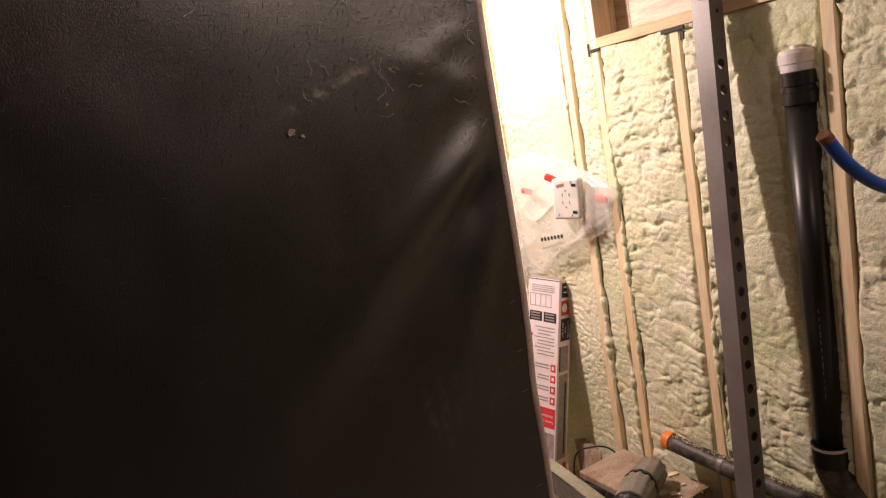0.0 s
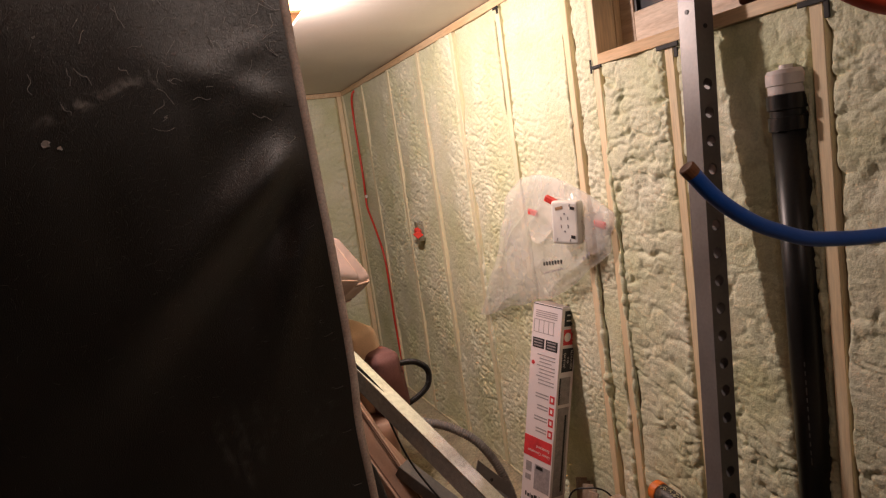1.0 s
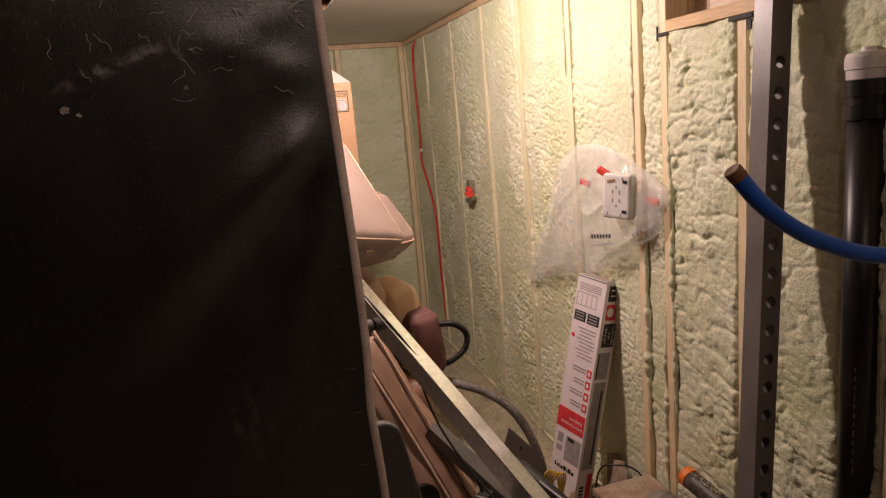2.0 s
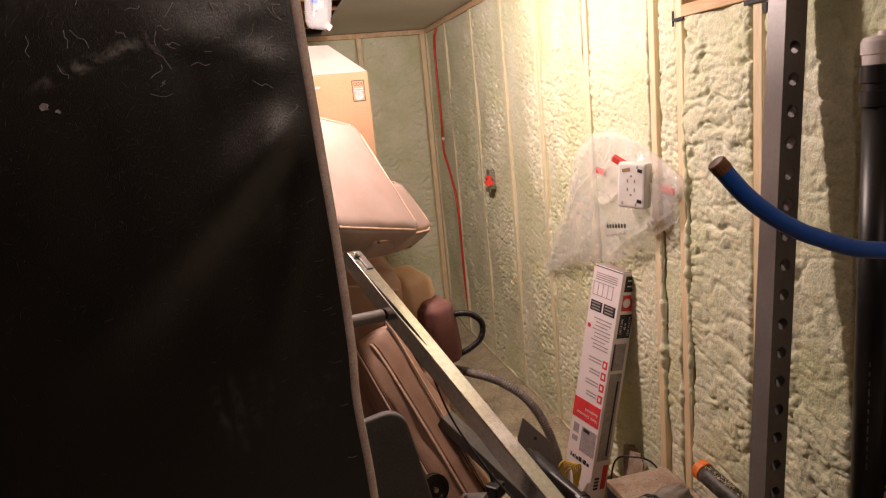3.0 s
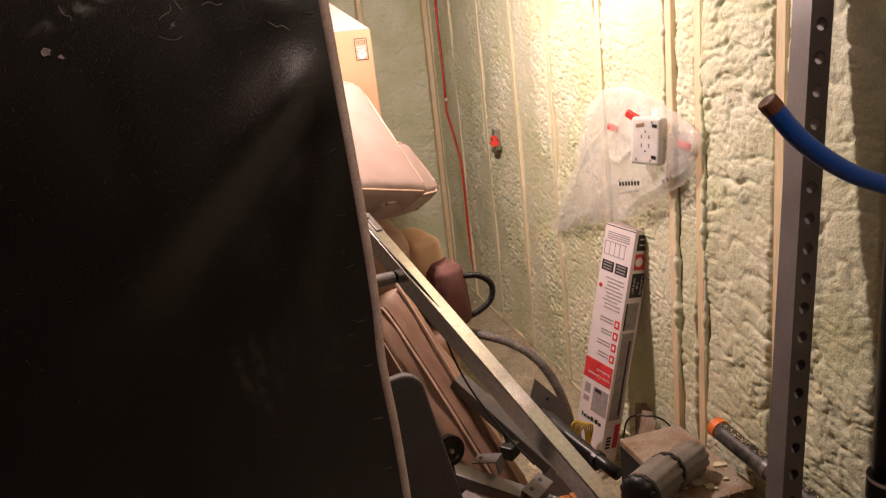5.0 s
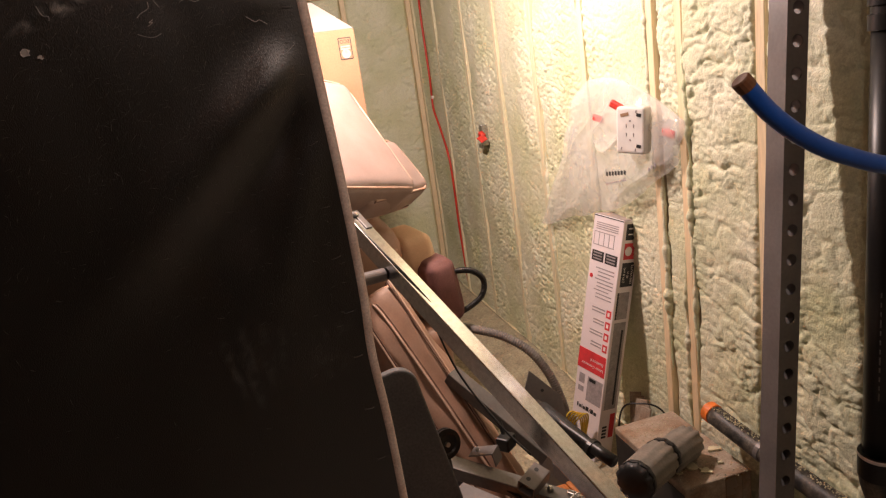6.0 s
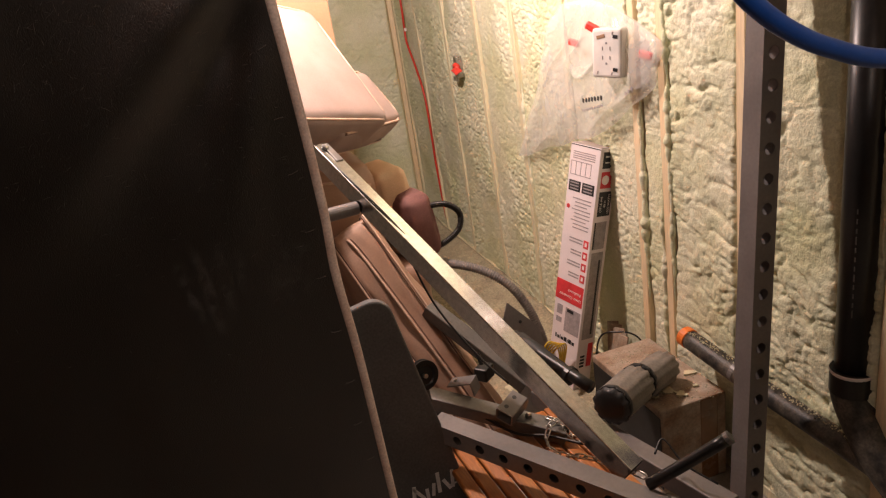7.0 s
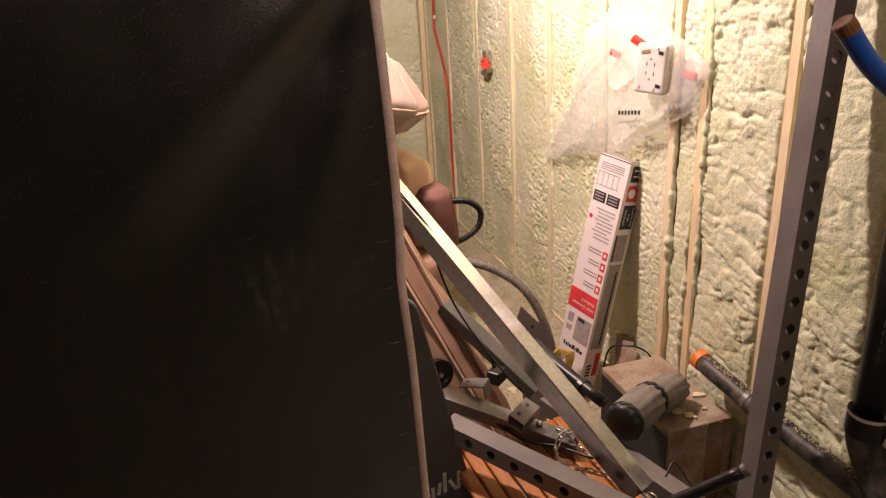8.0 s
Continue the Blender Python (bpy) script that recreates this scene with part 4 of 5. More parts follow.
for k in range(4):
    bm.faces.new((fl[k], fb[k], fb[(k + 1) % 4], fl[(k + 1) % 4]))
part("flap", bm, CARD_IN, carton, "greyish lifted flap")
part("print_frame", box(0.06, 0.002, 0.004), INK, mc_body, m=pose(0.205, -0.261, 0.80))
part("print_frame", box(0.06, 0.002, 0.004), INK, mc_body, m=pose(0.205, -0.261, 0.70))
for x in (0.175, 0.235):
    part("print_frame", box(0.004, 0.002, 0.1), INK, mc_body, m=pose(x, -0.261, 0.75))
cv = bpy.data.curves.new("print_words", "FONT")
cv.body, cv.size, cv.extrude, cv.align_x, cv.align_y = "ECO", 0.024, 0.0005, "CENTER", "CENTER"
cv.materials.append(INK)
ob = new("print_words", cv)
ob.parent = mc_body
ob.matrix_basis = pose(0.205, -0.2615, 0.784, 90, 180, 0)
part("print_mark", spin([(0.022, 0), (0.022, 0.002)], 20), INK_G, mc_body, m=pose(0.205, -0.2602, 0.725, 90, 0, 0))
for k in range(2):
    part("print_bar", box(0.045, 0.002, 0.007), INK_G, mc_body, m=pose(0.205, -0.261, 0.76 - 0.011 * k))
part("print_bar", box(0.03, 0.002, 0.012), INK_G, mc_body, m=pose(-0.0, -0.261, 0.78))

pack = thing("bulb_package", pose(0.578, 3.85, 2.435, 0, 8, 15), "clear plastic blister package hung on a joist", "package")
part("blister", cushion_mesh(0.125, 0.06, 0.3, 0.0, 0.029, 8, 0.0005), CLEAR, pack, smooth=True)
part("card", box(0.06, 0.02, 0.11, 0.004), INK_G, pack, "grey insert card")
part("blue_label", box(0.03, 0.002, 0.05), BLUE, pack, "blue label", m=pose(-0.03, -0.034, 0.0))
part("hook_tab", box(0.035, 0.02, 0.035, 0.004), CAPWHITE, pack, m=pose(0.055, 0, -0.13, 0, 30, 0))

for x, y in ((LAMP[0], 2.69), (REAR[0], 0.254)):
    holder = thing("lamp_holder", pose(x, y, 2.445), "white porcelain lamp holder under a joist", "lamp", "lamp holders")
    part("base", spin([(0.03, -0.02), (0.055, 0.0), (0.06, 0.03), (0.06, 0.06)], 24), PORCELAIN, holder, smooth=True)

stub = thing("steel_stub", axes((0.376, 2.38, 1.126), (0.155, 0.06, -0.012)), "short grey steel tube poking out behind the beam", "gym equipment")
part("tube", spin([(0.024, -0.2), (0.024, 0.165), (0.02, 0.165), (0.02, 0.1)], 20), STEEL, stub, smooth=False)

# ---- heap of gym parts ----
def beam(name, p0, p1, w, h, material, label, up=(0, 0, 1), caps=None):
    p0, p1 = Vector(p0), Vector(p1)
    b = thing(name, axes(p0, p1 - p0, up), label, "gym equipment")
    part("tube", square_tube(w, h, (p1 - p0).length), material, b)
    if caps:
        part("end_cap", box(w - 0.001, h - 0.001, 0.012, 0.003), caps, b, "plastic end plug", m=pose(0, 0, 0.004))
    return b


MB0, MB1 = Vector((0.996, 1.516, 0.464)), Vector((0.466, 2.67, 1.295))
mb = beam("steel_beam", MB0, MB1, 0.064, 0.064, SATIN, "long satin steel square beam leaning on the sofa", (0.12, 0, 1), RUBBER)
part("pivot_bolt", spin([(0.012, 0), (0.012, 0.01), (0.006, 0.014)], 6), GALV, mb, m=pose(0.0, 0.034, (MB1 - MB0).length - 0.03, -90, 0, 0))
part("top_strap", box(0.03, 0.004, 0.1, 0.002), STEEL_D, mb, m=pose(-0.012, 0.035, (MB1 - MB0).length - 0.06))
PB0, PB1 = Vector((0.994, 1.353, 0.452)), Vector((0.566, 1.917, 0.521))
pb = thing("perforated_beam", axes(PB0, PB1 - PB0, (0, 0, 1)) @ pose(0, 0, 0, 0, 0, 90), "grey steel rack beam with round holes lying in the heap", "gym equipment")
part("tube", punched_tube(0.062, (PB1 - PB0).length, 0.0795, 0.06, 9, 0.015), STEEL, pb)
gb = beam("flat_beam", (0.54, 2.185, 0.505), (0.955, 1.822, 0.409), 0.065, 0.045, STEEL_D, "dark grey steel arm lying across the heap")
part("bolt", spin([(0.011, 0), (0.011, 0.008), (0.005, 0.012)], 6), GALV, gb, m=pose(0.005, 0.024, 0.43, -90, 0, 0))
b2 = beam("lower_beam", (1.181, 1.345, 0.389), (1.012, 2.17, 0.335), 0.062, 0.062, STEEL, "grey steel square beam behind the long beam")
brk = thing("bracket", axes((0.775, 1.885, 0.495), (0.075, 0.05, 0.012), (-0.05, -0.4, 0.9)), "short square steel bracket with two holes", "gym equipment")
part("sleeve", square_tube(0.06, 0.046, 0.095, 0.004), STEEL, brk)
for z in (0.025, 0.072):
    part("hole", spin([(0.0075, 0), (0.0075, 0.0015)], 14), INK, brk, m=pose(0.008, 0.0225, z, -90, 0, 0))
tabp = thing("steel_tab", pose(0.719, 2.123, 0.519, 0, -12, -40), "folded grey steel tab bracket", "gym equipment")
part("base_leaf", box(0.09, 0.06, 0.005, 0.002), STEEL, tabp)
part("upright_leaf", box(0.005, 0.06, 0.05, 0.002), STEEL, tabp, m=pose(0.045, 0, -0.022))
part("tab_bolt", spin([(0.007, 0), (0.007, 0.01)], 6), GALV, tabp, m=pose(-0.02, 0.0, 0.002))
pul = thing("pulley_wheel", pose(0.58, 2.056, 0.625, 80, 0, 15), "small black plastic pulley wheel", "pulley")
part("wheel", spin([(0.012, -0.012), (0.05, -0.012), (0.05, -0.006), (0.042, 0.0), (0.05, 0.006), (0.05, 0.012), (0.036, 0.012), (0.03, 0.008), (0.012, 0.009)], 28), BLACKP, pul)
part("axle", spin([(0.008, -0.02), (0.008, 0.02)], 10), GALV, pul)
part("side_plate", box(0.03, 0.11, 0.005, 0.002), STEEL_D, pul, m=pose(0, -0.05, -0.018))
plate = thing("angle_plate", pose(1.126, 2.515, 0.204, -12, 0, 0), "grey drilled steel plate stood in the heap", "gym equipment")
bm = bmesh.new()
pv = [bm.verts.new(c) for c in ((-0.07, 0, -0.2), (0.08, 0, -0.2), (0.085, 0, 0.13), (0.075, 0, 0.2), (-0.04, 0, 0.335), (-0.075, 0, 0.26))]
pw = [bm.verts.new((v.co.x, 0.006, v.co.z)) for v in pv]
bm.faces.new(pv), bm.faces.new(pw[::-1])
for k in range(6):
    bm.faces.new((pv[k], pw[k], pw[(k + 1) % 6], pv[(k + 1) % 6]))
bmesh.ops.recalc_face_normals(bm, faces=bm.faces[:])
part("plate", bm, STEEL, plate)
for x, z in ((0.0, 0.24), (-0.02, 0.16), (0.03, 0.1)):
    part("hole", spin([(0.007, 0), (0.007, 0.002)], 12), INK, plate, m=pose(x, -0.0005, z, 90, 0, 0))
side = beam("cross_beam", (0.737, 2.517, 0.635), (0.991, 2.219, 0.362), 0.07, 0.05, STEEL_D, "dark steel cross beam under the long beam")
clampb = thing("black_clamp", pose(0.817, 2.162, 0.504, 0, 0, 40), "black plastic clamp block", "clamp")
part("block", box(0.06, 0.05, 0.05, 0.006), BLACKP, clampb)
part("screw", tube([(0, 0, 0), (0.02, 0.03, 0.06)], 0.008, 8, 3), BLACKP, clampb)

rol = thing("roller_pad", Matrix(), "grey vinyl leg roller with gathered black ends", "gym equipment")
R0, R1 = Vector((1.105, 1.804, 0.468)), Vector((1.45, 2.034, 0.412))
ax = (R1 - R0)
RM = axes(R0, ax)
L = ax.length


def gathered(r, z0, z1, n=40, amp=0.004):
    bm = bmesh.new()
    prof = [(0.35 * r, z0 - 0.004), (0.8 * r, z0 - 0.006), (0.97 * r, z0 + 0.006), (r, z0 + 0.03), (1.01 * r, (z0 + z1) / 2), (r, z1 - 0.03), (0.95 * r, z1 - 0.006), (0.6 * r, z1)]
    rows = []
    for i, (q, z) in enumerate(prof):
        w = amp if i in (1, 2, 5, 6) else amp * 0.25
        rows.append([bm.verts.new(((q + w * math.sin(k * 2 * math.pi * 12 / n)) * math.cos(2 * math.pi * k / n), (q + w * math.sin(k * 2 * math.pi * 12 / n)) * math.sin(2 * math.pi * k / n), z)) for k in range(n)])
    for a, b in zip(rows, rows[1:]):
        for k in range(n):
            bm.faces.new((a[k], a[(k + 1) % n], b[(k + 1) % n], b[k]))
    bm.faces.new(rows[0][::-1]), bm.faces.new(rows[-1])
    return bm


part("roll", gathered(0.062, 0.0, L * 0.5), VINYL, rol, m=RM, smooth=True)
part("roll", gathered(0.058, L * 0.53, L), VINYL, rol, m=RM @ pose(0.004, -0.004, 0, 2, -2, 0), smooth=True)
part("gathered_end", gathered(0.0605, L * 0.47, L * 0.56, 48, 0.004), RUBBER, rol, "gathered black hem", m=RM, smooth=True)
part("gathered_end", gathered(0.0632, -0.004, 0.035, 48, 0.003), RUBBER, rol, "gathered black hem", m=RM, smooth=True)
part("end_disc", spin([(0.001, -0.012), (0.012, -0.013), (0.046, -0.011), (0.055, -0.004), (0.059, 0.006)], 30), BLACKP, rol, "black plastic end disc", m=RM, smooth=True)
arm = thing("leg_lift_tube", Matrix(), "black steel tube with a collar carrying the roller", "gym equipment")
part("tube", tube([(1.085, 1.89, 0.498), (1.022, 2.099, 0.529), (0.981, 2.268, 0.553)], 0.021, 18, 4), BLACKP, arm, smooth=True)
part("sleeve", tube([(1.047, 2.02, 0.508), (0.991, 2.238, 0.55)], 0.027, 18, 4), RUBBER, arm, "black rubber sleeve", smooth=True)
part("collar", spin([(0.021, 0), (0.034, 0.002), (0.034, 0.02), (0.021, 0.022)], 20), BLACKP, arm, m=axes((1.055, 1.995, 0.503), (0.055, -0.22, -0.036)))
han = thing("pin_handle", Matrix(), "black steel locking pin handle", "gym equipment")
part("rod", tube([(1.147, 1.317, 0.642), (1.063, 1.369, 0.564), (0.99, 1.42, 0.492)], 0.016, 16, 4), BLACKP, han, smooth=True)
part("rod_end", spin([(0.016, 0), (0.0168, 0.002), (0.0168, 0.012), (0.012, 0.014)], 16), STEEL_D, han, m=axes((1.146, 1.318, 0.641), (0.08, -0.05, 0.077)))

# chain hung over the arm
def link():
    pts = []
    for k in range(13):
        t = 2 * math.pi * k / 12
        pts.append((0.008 * math.cos(t), 0, 0.015 * math.sin(t) + (0.007 if math.sin(t) > 0.01 else -0.007 if math.sin(t) < -0.01 else 0)))
    return tube(pts, 0.0027, 6, 3)


LINK = mesh_of("link", link(), GALV, True)
chain = thing("steel_chain", Matrix(), "bright zinc chain draped over the steel arms", "chain")
cpath = smooth_path([(0.945, 1.835, 0.462), (0.9, 1.82, 0.458), (0.872, 1.79, 0.425), (0.893, 1.735, 0.41), (0.935, 1.66, 0.437), (0.972, 1.575, 0.452), (1.0, 1.5, 0.468), (1.02, 1.46, 0.47)], 30)
run, nxt, k = 0.0, 0.0, 0
for a, b in zip(cpath, cpath[1:]):
    run += (b - a).length
    if run >= nxt:
        share("link", LINK, chain, axes(a, b - a, (0.2, 0.3, 1)) @ pose(0, 0, 0, 0, 0, 90 * (k % 2) + random.uniform(-20, 20)))
        nxt += 0.034
        k += 1
chain2 = thing("steel_chain", Matrix(), "loose end of a zinc chain among the arms", "chain")
cpath = smooth_path([(0.919, 1.872, 0.451), (0.944, 1.832, 0.445), (0.955, 1.792, 0.419), (0.991, 1.741, 0.402)], 30)
run, nxt, k = 0.0, 0.012, 0
for a, b in zip(cpath, cpath[1:]):
    run += (b - a).length
    if run >= nxt:
        share("link", LINK, chain2, axes(a, b - a, (0.2, 0.3, 1)) @ pose(0, 0, 0, 0, 0, 90 * (k % 2) + random.uniform(-20, 20)))
        nxt += 0.034
        k += 1
for pts, r in (([(0.475, 2.6, 1.29), (0.525, 2.495, 1.218), (0.6, 2.345, 1.11), (0.672, 2.2, 0.99)], 0.003),
               ([(0.641, 2.319, 1.002), (0.705, 2.27, 0.763), (0.786, 2.122, 0.606), (0.847, 2.003, 0.532)], 0.004),
               ([(0.724, 1.995, 0.459), (0.806, 1.884, 0.426), (0.888, 1.823, 0.425), (0.96, 1.722, 0.433)], 0.0045),
               ([(1.073, 1.519, 0.49), (1.115, 1.539, 0.511), (1.125, 1.458, 0.478), (1.166, 1.376, 0.456)], 0.003)):
    cbl = thing("thin_cable", Matrix(), "thin black gym cable strung along the steel parts", "cable", "gym cables")
    part("cable", tube(pts, r, 8, 8), BLACKP, cbl, smooth=True)

# ---- dark padded board behind the box spring ----
def pad_board(w, h, t, r):
    bm = bmesh.new()
    out = [(-w / 2, 0), (w / 2, 0)]
    out += [(w / 2 - r + r * math.cos(a), h - r + r * math.sin(a)) for a in [k * math.pi / 16 for k in range(9)]]
    out += [(-w / 2 + r + r * math.cos(a), h - r + r * math.sin(a)) for a in [math.pi / 2 + k * math.pi / 16 for k in range(9)]]
    f = [bm.verts.new((x, 0, z)) for x, z in out]
    b = [bm.verts.new((x, t, z)) for x, z in out]
    bm.faces.new(f), bm.faces.new(b[::-1])
    for k in range(len(out)):
        j = (k + 1) % len(out)
        bm.faces.new((f[k], b[k], b[j], f[j]))
    bmesh.ops.recalc_face_normals(bm, faces=bm.faces[:])
    ed = [e for e in bm.edges if abs(e.verts[0].co.y - e.verts[1].co.y) < 1e-6]
    bmesh.ops.bevel(bm, geom=ed, offset=0.008, segments=3, profile=0.5, affect="EDGES")
    return bm


board = thing("padded_board", pose(0.538, 1.862, 0.02, 0, -11.2, 0), "charcoal vinyl padded board with white handwriting, stood on end", "board")
part("pad", pad_board(0.27, 0.985, 0.032, 0.06), PAD, board)
for x, z, w, h, a in ((-0.03, 0.325, 0.012, 0.08, 18), (-0.012, 0.33, 0.011, 0.055, -22), (0.012, 0.315, 0.011, 0.04, 10), (0.034, 0.32, 0.011, 0.045, 20),
                      (0.056, 0.335, 0.012, 0.075, 12), (0.078, 0.315, 0.011, 0.045, -15), (0.1, 0.325, 0.011, 0.065, 15), (0.098, 0.305, 0.035, 0.006, 0)):
    part("written_bar", box(w, 0.002, h, 0.0008), INK_W, board, m=pose(x, -0.0005, z, 0, a, 0))

# ---- slatted cedar bench under the heap ----
bench = thing("slatted_bench", pose(0.71, 1.67, 0, 0, 0, 4), "orange stained wooden slat bench under the steel parts", "bench")
SLAT = mesh_of("slat", box(0.044, 0.64, 0.022, 0.006), CEDAR)
for k in range(2, 11):
    share("slat", SLAT, bench, pose(-0.2 + 0.05 * k, random.uniform(-0.01, 0.01), 0.372 + random.uniform(-0.003, 0.003), 0, random.uniform(-3, 3), random.uniform(-0.5, 0.5)))
for y in (-0.26, 0.26):
    part("cross_rail", box(0.4, 0.04, 0.05, 0.004), CEDAR, bench, m=pose(0.125, y, 0.333))
    for x in (-0.05, 0.29):
        part("leg", box(0.045, 0.045, 0.31, 0.004), CEDAR, bench, m=pose(x, y, 0.155))

# ---- dusty carton with foam offcuts ----
bc = thing("dusty_carton", pose(1.444, 2.082, 0), "dusty taped brown carton strewn with foam crumbs", "carton")
part("carton_body", box(0.26, 0.46, 0.341, 0.006, (0, 0, 0.1705)), CARD_D, bc)
part("tape", box(0.075, 0.4625, 0.338, 0.006, (0.06, 0, 0.1692)), TAPE, bc, "brown packing tape")
part("dark_side", span(-0.1325, -0.129, -0.225, 0.22, 0.02, 0.315), RUBBER, bc, "flat black panel over the left side")


def flake(r, t, n=11):
    bm = bmesh.new()
    rad = [r * random.uniform(0.45, 1.0) for _ in range(n)]
    up_ = [bm.verts.new((q * math.cos(2 * math.pi * k / n), 0.7 * q * math.sin(2 * math.pi * k / n), t * random.uniform(0.7, 1.4))) for k, q in enumerate(rad)]
    dn = [bm.verts.new((v.co.x * 0.95, v.co.y * 0.95, 0)) for v in up_]
    bm.faces.new(up_), bm.faces.new(dn[::-1])
    for k in range(n):
        bm.faces.new((up_[k], dn[k], dn[(k + 1) % n], up_[(k + 1) % n]))
    bmesh.ops.recalc_face_normals(bm, faces=bm.faces[:])
    return bm


for dx, dz, r in ((-0.327, 1.843, 0.0085), (-0.312, 1.836, 0.005)):
    part("paint_dab", flake(r, 0.002), CAPWHITE, cloth, "dab of dried white paint", m=pose(dx, -0.0045, dz, 90, 12, 0))
for x, y, r in ((1.403, 1.955, 0.045), (1.434, 1.906, 0.03), (1.403, 1.995, 0.03), (1.537, 2.003, 0.03), (1.485, 2.052, 0.015), (1.352, 1.937, 0.016), (1.506, 1.925, 0.014)):
    tagged(part("foam_scrap", flake(r, 0.006), FLAKE, m=pose(x, y, 0.3425, 3, 2, random.uniform(0, 360))), "thin broken offcut of pale foam on the carton", "foam scrap", "foam scraps")
bm = bmesh.new()
for k in range(300):
    x, y = random.uniform(1.33, 1.56), random.uniform(1.84, 2.27)
    s = random.uniform(0.0007, 0.0026)
    bmesh.ops.create_icosphere(bm, subdivisions=1, radius=s, matrix=Matrix.Translation((x, y, 0.342 + s * 0.5)))
for k in range(420):
    a = random.random()
    x, y, z = 1.515 + 0.07 * a, 1.96 - 0.76 * a, 0.54 - 0.085 * a
    s = random.uniform(0.001, 0.003)
    bmesh.ops.create_icosphere(bm, subdivisions=1, radius=s, matrix=Matrix.Translation((x + random.uniform(-0.012, 0.012), y, z - 0.001)))
tagged(part("foam_crumbs", bm, FLAKE), "scattered crumbs of pale foam dust", "crumbs", kind="stuff")

# ---- hoses, cord and rubbish by the wall ----
gh = thing("grey_hose", Matrix(), "grey ribbed vacuum hose curling down by the wall", "hose")
part("hose", tube([(0.923, 3.103, 0.593), (0.994, 2.995, 0.597), (1.095, 2.905, 0.57), (1.187, 2.827, 0.502), (1.248, 2.778, 0.394), (1.284, 2.74, 0.26), (1.3, 2.711, 0.105), (1.301, 2.611, 0.03)], 0.02, 14, 10, rib=(0.011, 0.0022)), GREYHOSE, gh, smooth=True)
bh = thing("black_hose", Matrix(), "black ribbed hose loop sticking out beside the bolster", "hose")
part("hose", tube([(0.892, 3.021, 0.882), (0.942, 3.001, 0.895), (1.013, 3, 0.882), (1.064, 3, 0.831), (1.054, 3.001, 0.76), (0.993, 3.003, 0.714), (0.923, 3.024, 0.686), (0.873, 3.103, 0.664)], 0.014, 12, 12, rib=(0.008, 0.0018)), BLACKP, bh, smooth=True)
part("cuff", spin([(0.012, 0), (0.018, 0.003), (0.018, 0.02), (0.012, 0.022)], 14), BLACKP, bh, m=axes((0.917, 2.993, 0.755), (0.1, 0, -0.02)))
yc = thing("yellow_cord", Matrix(), "coiled yellow extension cord on the floor", "cord")
for k in range(5):
    part("coil", tube([(1.19 + 0.014 * k, 2.62, 0.0 + 0.01), (1.2 + 0.012 * k, 2.58, 0.2), (1.24 + 0.01 * k, 2.57, 0.3 - 0.01 * k), (1.3 + 0.01 * k, 2.6, 0.24), (1.321, 2.65, 0.05)], 0.0038, 8, 8), YELLOW, yc, smooth=True)
wl = thing("extension_lead", Matrix(), "thin black cord looping on the floor by the wall", "cord")
part("cord", tube([(1.424, 2.512, 0.02), (1.442, 2.491, 0.285), (1.504, 2.43, 0.335), (1.565, 2.37, 0.313), (1.591, 2.311, 0.199), (1.588, 2.295, 0.02)], 0.004, 8, 8), BLACKP, wl, smooth=True)
for k in range(5):
    gp = thing("scrap_board", pose(1.5 + 0.012 * k, 2.44 + 0.03 * k, 0.15, 0, 18 + 3 * k, 20 + 9 * k), "thin dusty offcut board leaning by the wall", "offcut", "offcuts")
    part("board", box(0.008, 0.05, 0.3, 0.002), CARD_D, gp)
for k in range(14):
    x, y = random.uniform(1.0, 1.52), random.uniform(2.2, 3.4)
    tagged(part("foam_scrap", flake(random.uniform(0.03, 0.08), random.uniform(0.015, 0.04)), FLAKE, m=pose(x, y, 0.001, 0, 0, random.uniform(0, 360))), "broken lump of pale foam on the floor", "foam scrap", "floor scraps")

# foam dust and crumbs trodden over the floor along the wall
DUST = mat("foam_dust", (0.4, 0.36, 0.24), 0.9, spread=0.3, scale=7, fine=90, bump=0.6, depth=0.006, tint=(0.27, 0.23, 0.16))
RU, RV = np.meshgrid(np.linspace(0.95, 1.63, 120), np.linspace(2.3, 5.7, 420))
hump = np.sqrt(np.clip(1 - (cells(RU * 17, RV * 15, 81) / 0.8) ** 2, 0, 1)) * np.clip(value_noise(RU * 5, RV * 4, 84) * 2 - 0.6, 0, 1)
grit = np.sqrt(np.clip(1 - (cells(RU * 44, RV * 42, 82) / 0.8) ** 2, 0, 1))
rim2 = np.clip(np.minimum(np.minimum(RU - 0.95, 1.635 - RU), np.minimum(RV - 2.3, 5.7 - RV)) / 0.06, 0, 1)
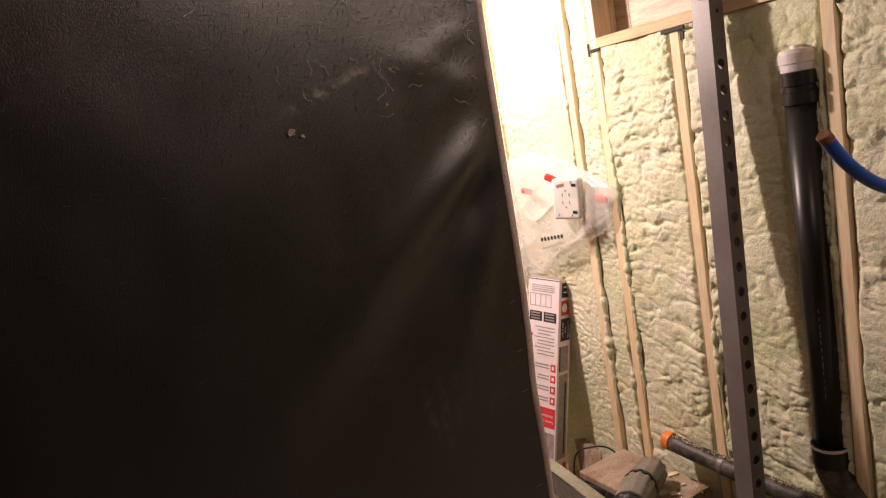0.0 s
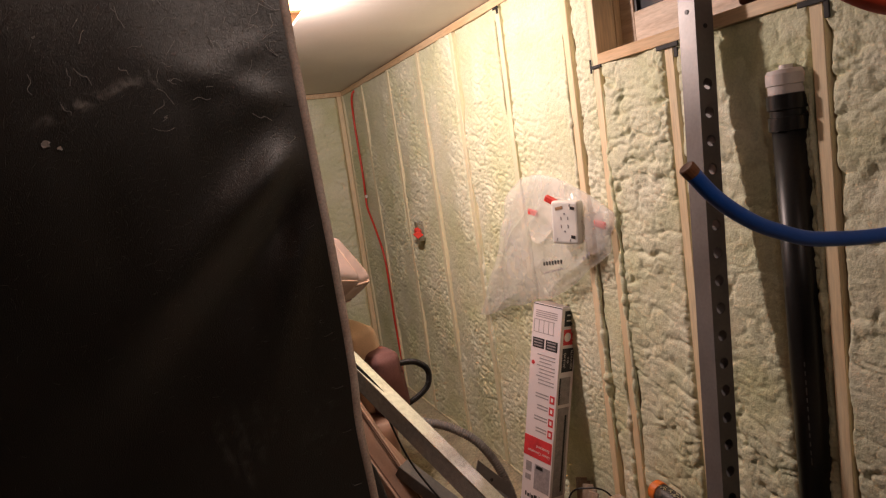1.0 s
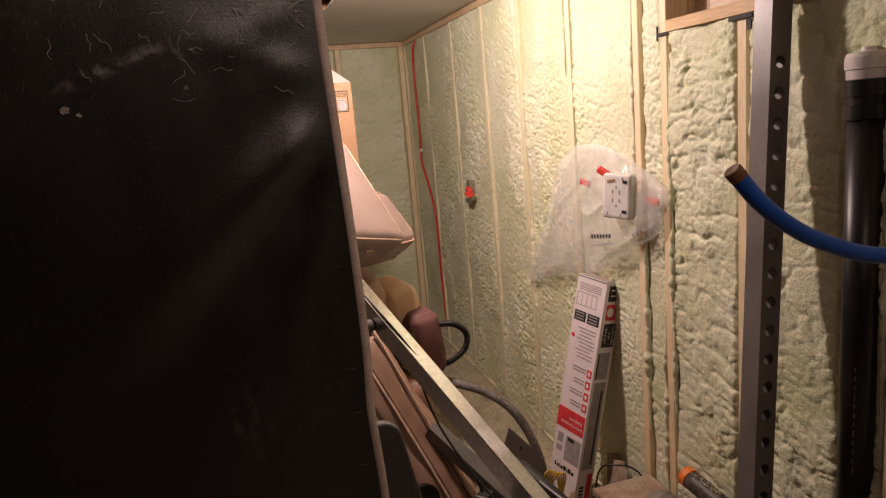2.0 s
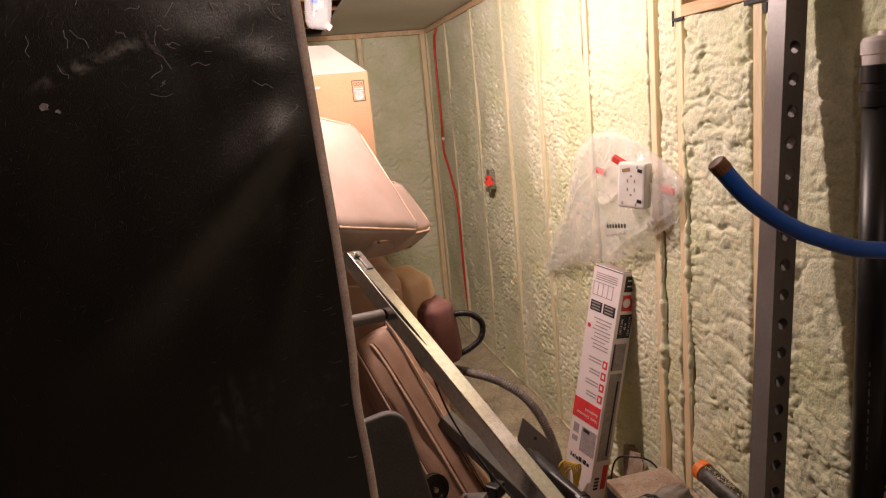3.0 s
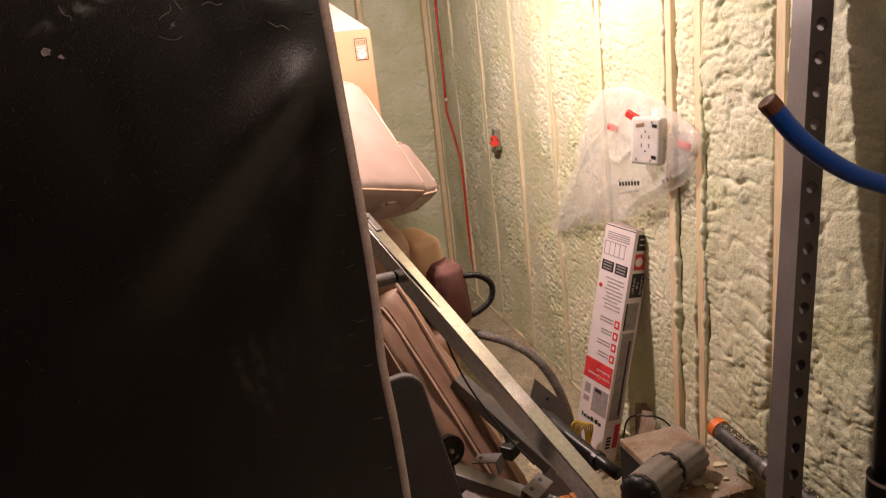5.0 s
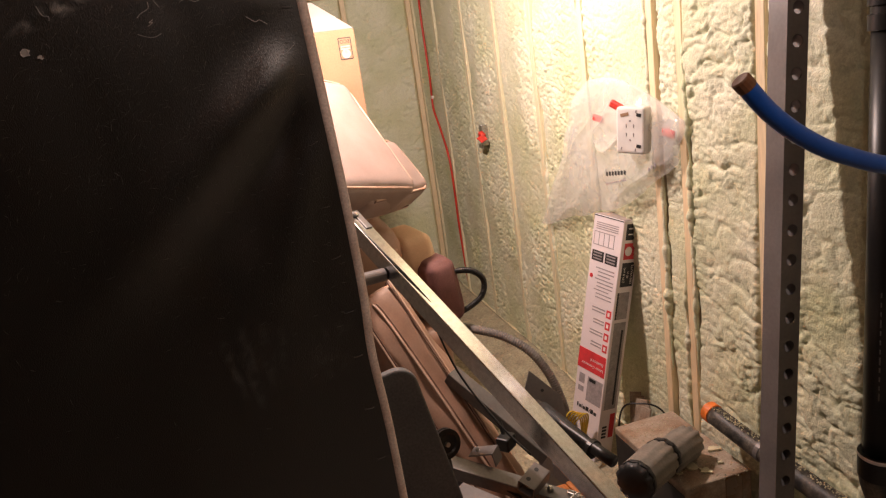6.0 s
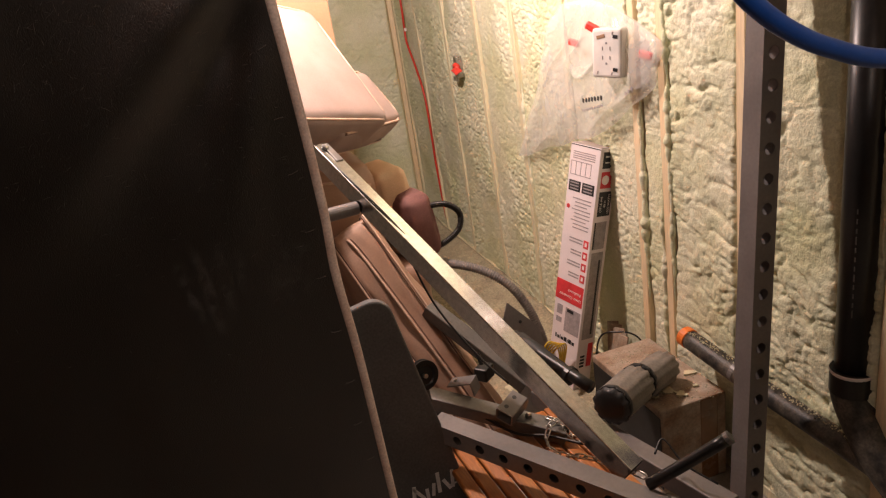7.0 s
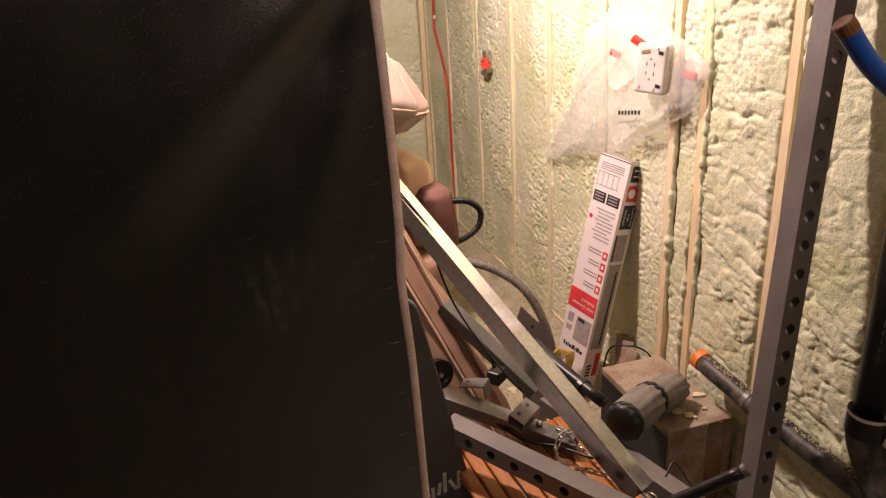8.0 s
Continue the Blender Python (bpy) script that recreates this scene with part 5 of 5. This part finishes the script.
RH = 0.002 + (0.03 * hump * (0.4 + np.clip(RU - 1.0, 0, 0.6)) + 0.012 * grit + 0.05 * np.clip((RU - 1.4) / 0.22, 0, 1) ** 1.5) * rim2
gi = np.arange(RU.size).reshape(RU.shape)
gf = np.stack([gi[:-1, :-1], gi[:-1, 1:], gi[1:, 1:], gi[1:, :-1]], -1).reshape(-1, 4)
rub = bpy.data.meshes.new("foam_debris")
rub.from_pydata(np.stack([RU.ravel(), RV.ravel(), RH.ravel()], 1).tolist(), [], gf.tolist())
rub.materials.append(DUST)
rub.polygons.foreach_set("use_smooth", np.ones(len(gf), bool))
tagged(new("foam_debris", rub), "trodden foam dust and crumbs on the floor by the wall", "debris", kind="stuff")

# loose fibres over the upper cloth of the box spring
FIBRE = mat("cloth_fibre", (0.2, 0.185, 0.175), 0.6, spread=0.4, scale=30, fine=200, bump=0)
fv, ff = [], []
for k in range(2600):
    fx, fz = -0.015 - abs(random.gauss(0, 0.33)), 2.1 - abs(random.gauss(0, 0.28))
    if fx < -1.2:
        continue
    an, ln = random.gauss(0.5, 0.55), random.uniform(0.004, 0.014)
    wd = random.uniform(0.00012, 0.00028)
    bx, bz = math.cos(an) * ln / 2, math.sin(an) * ln / 2
    nx, nz = -math.sin(an) * wd, math.cos(an) * wd
    # follow the cloth: height of the nearest cloth vertex
    ci = min(110, max(0, round((fx + BW - 0.003) / (BW - 0.006) * 110)))
    cj = min(150, max(0, round((fz - 0.012) / (BH - 0.024) * 150)))
    fy = -0.0022 - bulge[cj, ci]
    b0 = len(fv)
    fv += [(fx - bx + nx, fy, fz - bz + nz), (fx - bx - nx, fy, fz - bz - nz), (fx + bx, fy, fz + bz), (fx, fy - 0.0007, fz)]
    ff += [(b0, b0 + 1, b0 + 3), (b0 + 1, b0 + 2, b0 + 3), (b0 + 2, b0, b0 + 3)]
fib = bpy.data.meshes.new("cloth_fibre")
fib.from_pydata(fv, [], ff)
fib.materials.append(FIBRE)
fo = new("cloth_fibre", fib)
fo.parent = cloth
tagged(fo, "fine pale fibres on the cloth", kind="stuff")
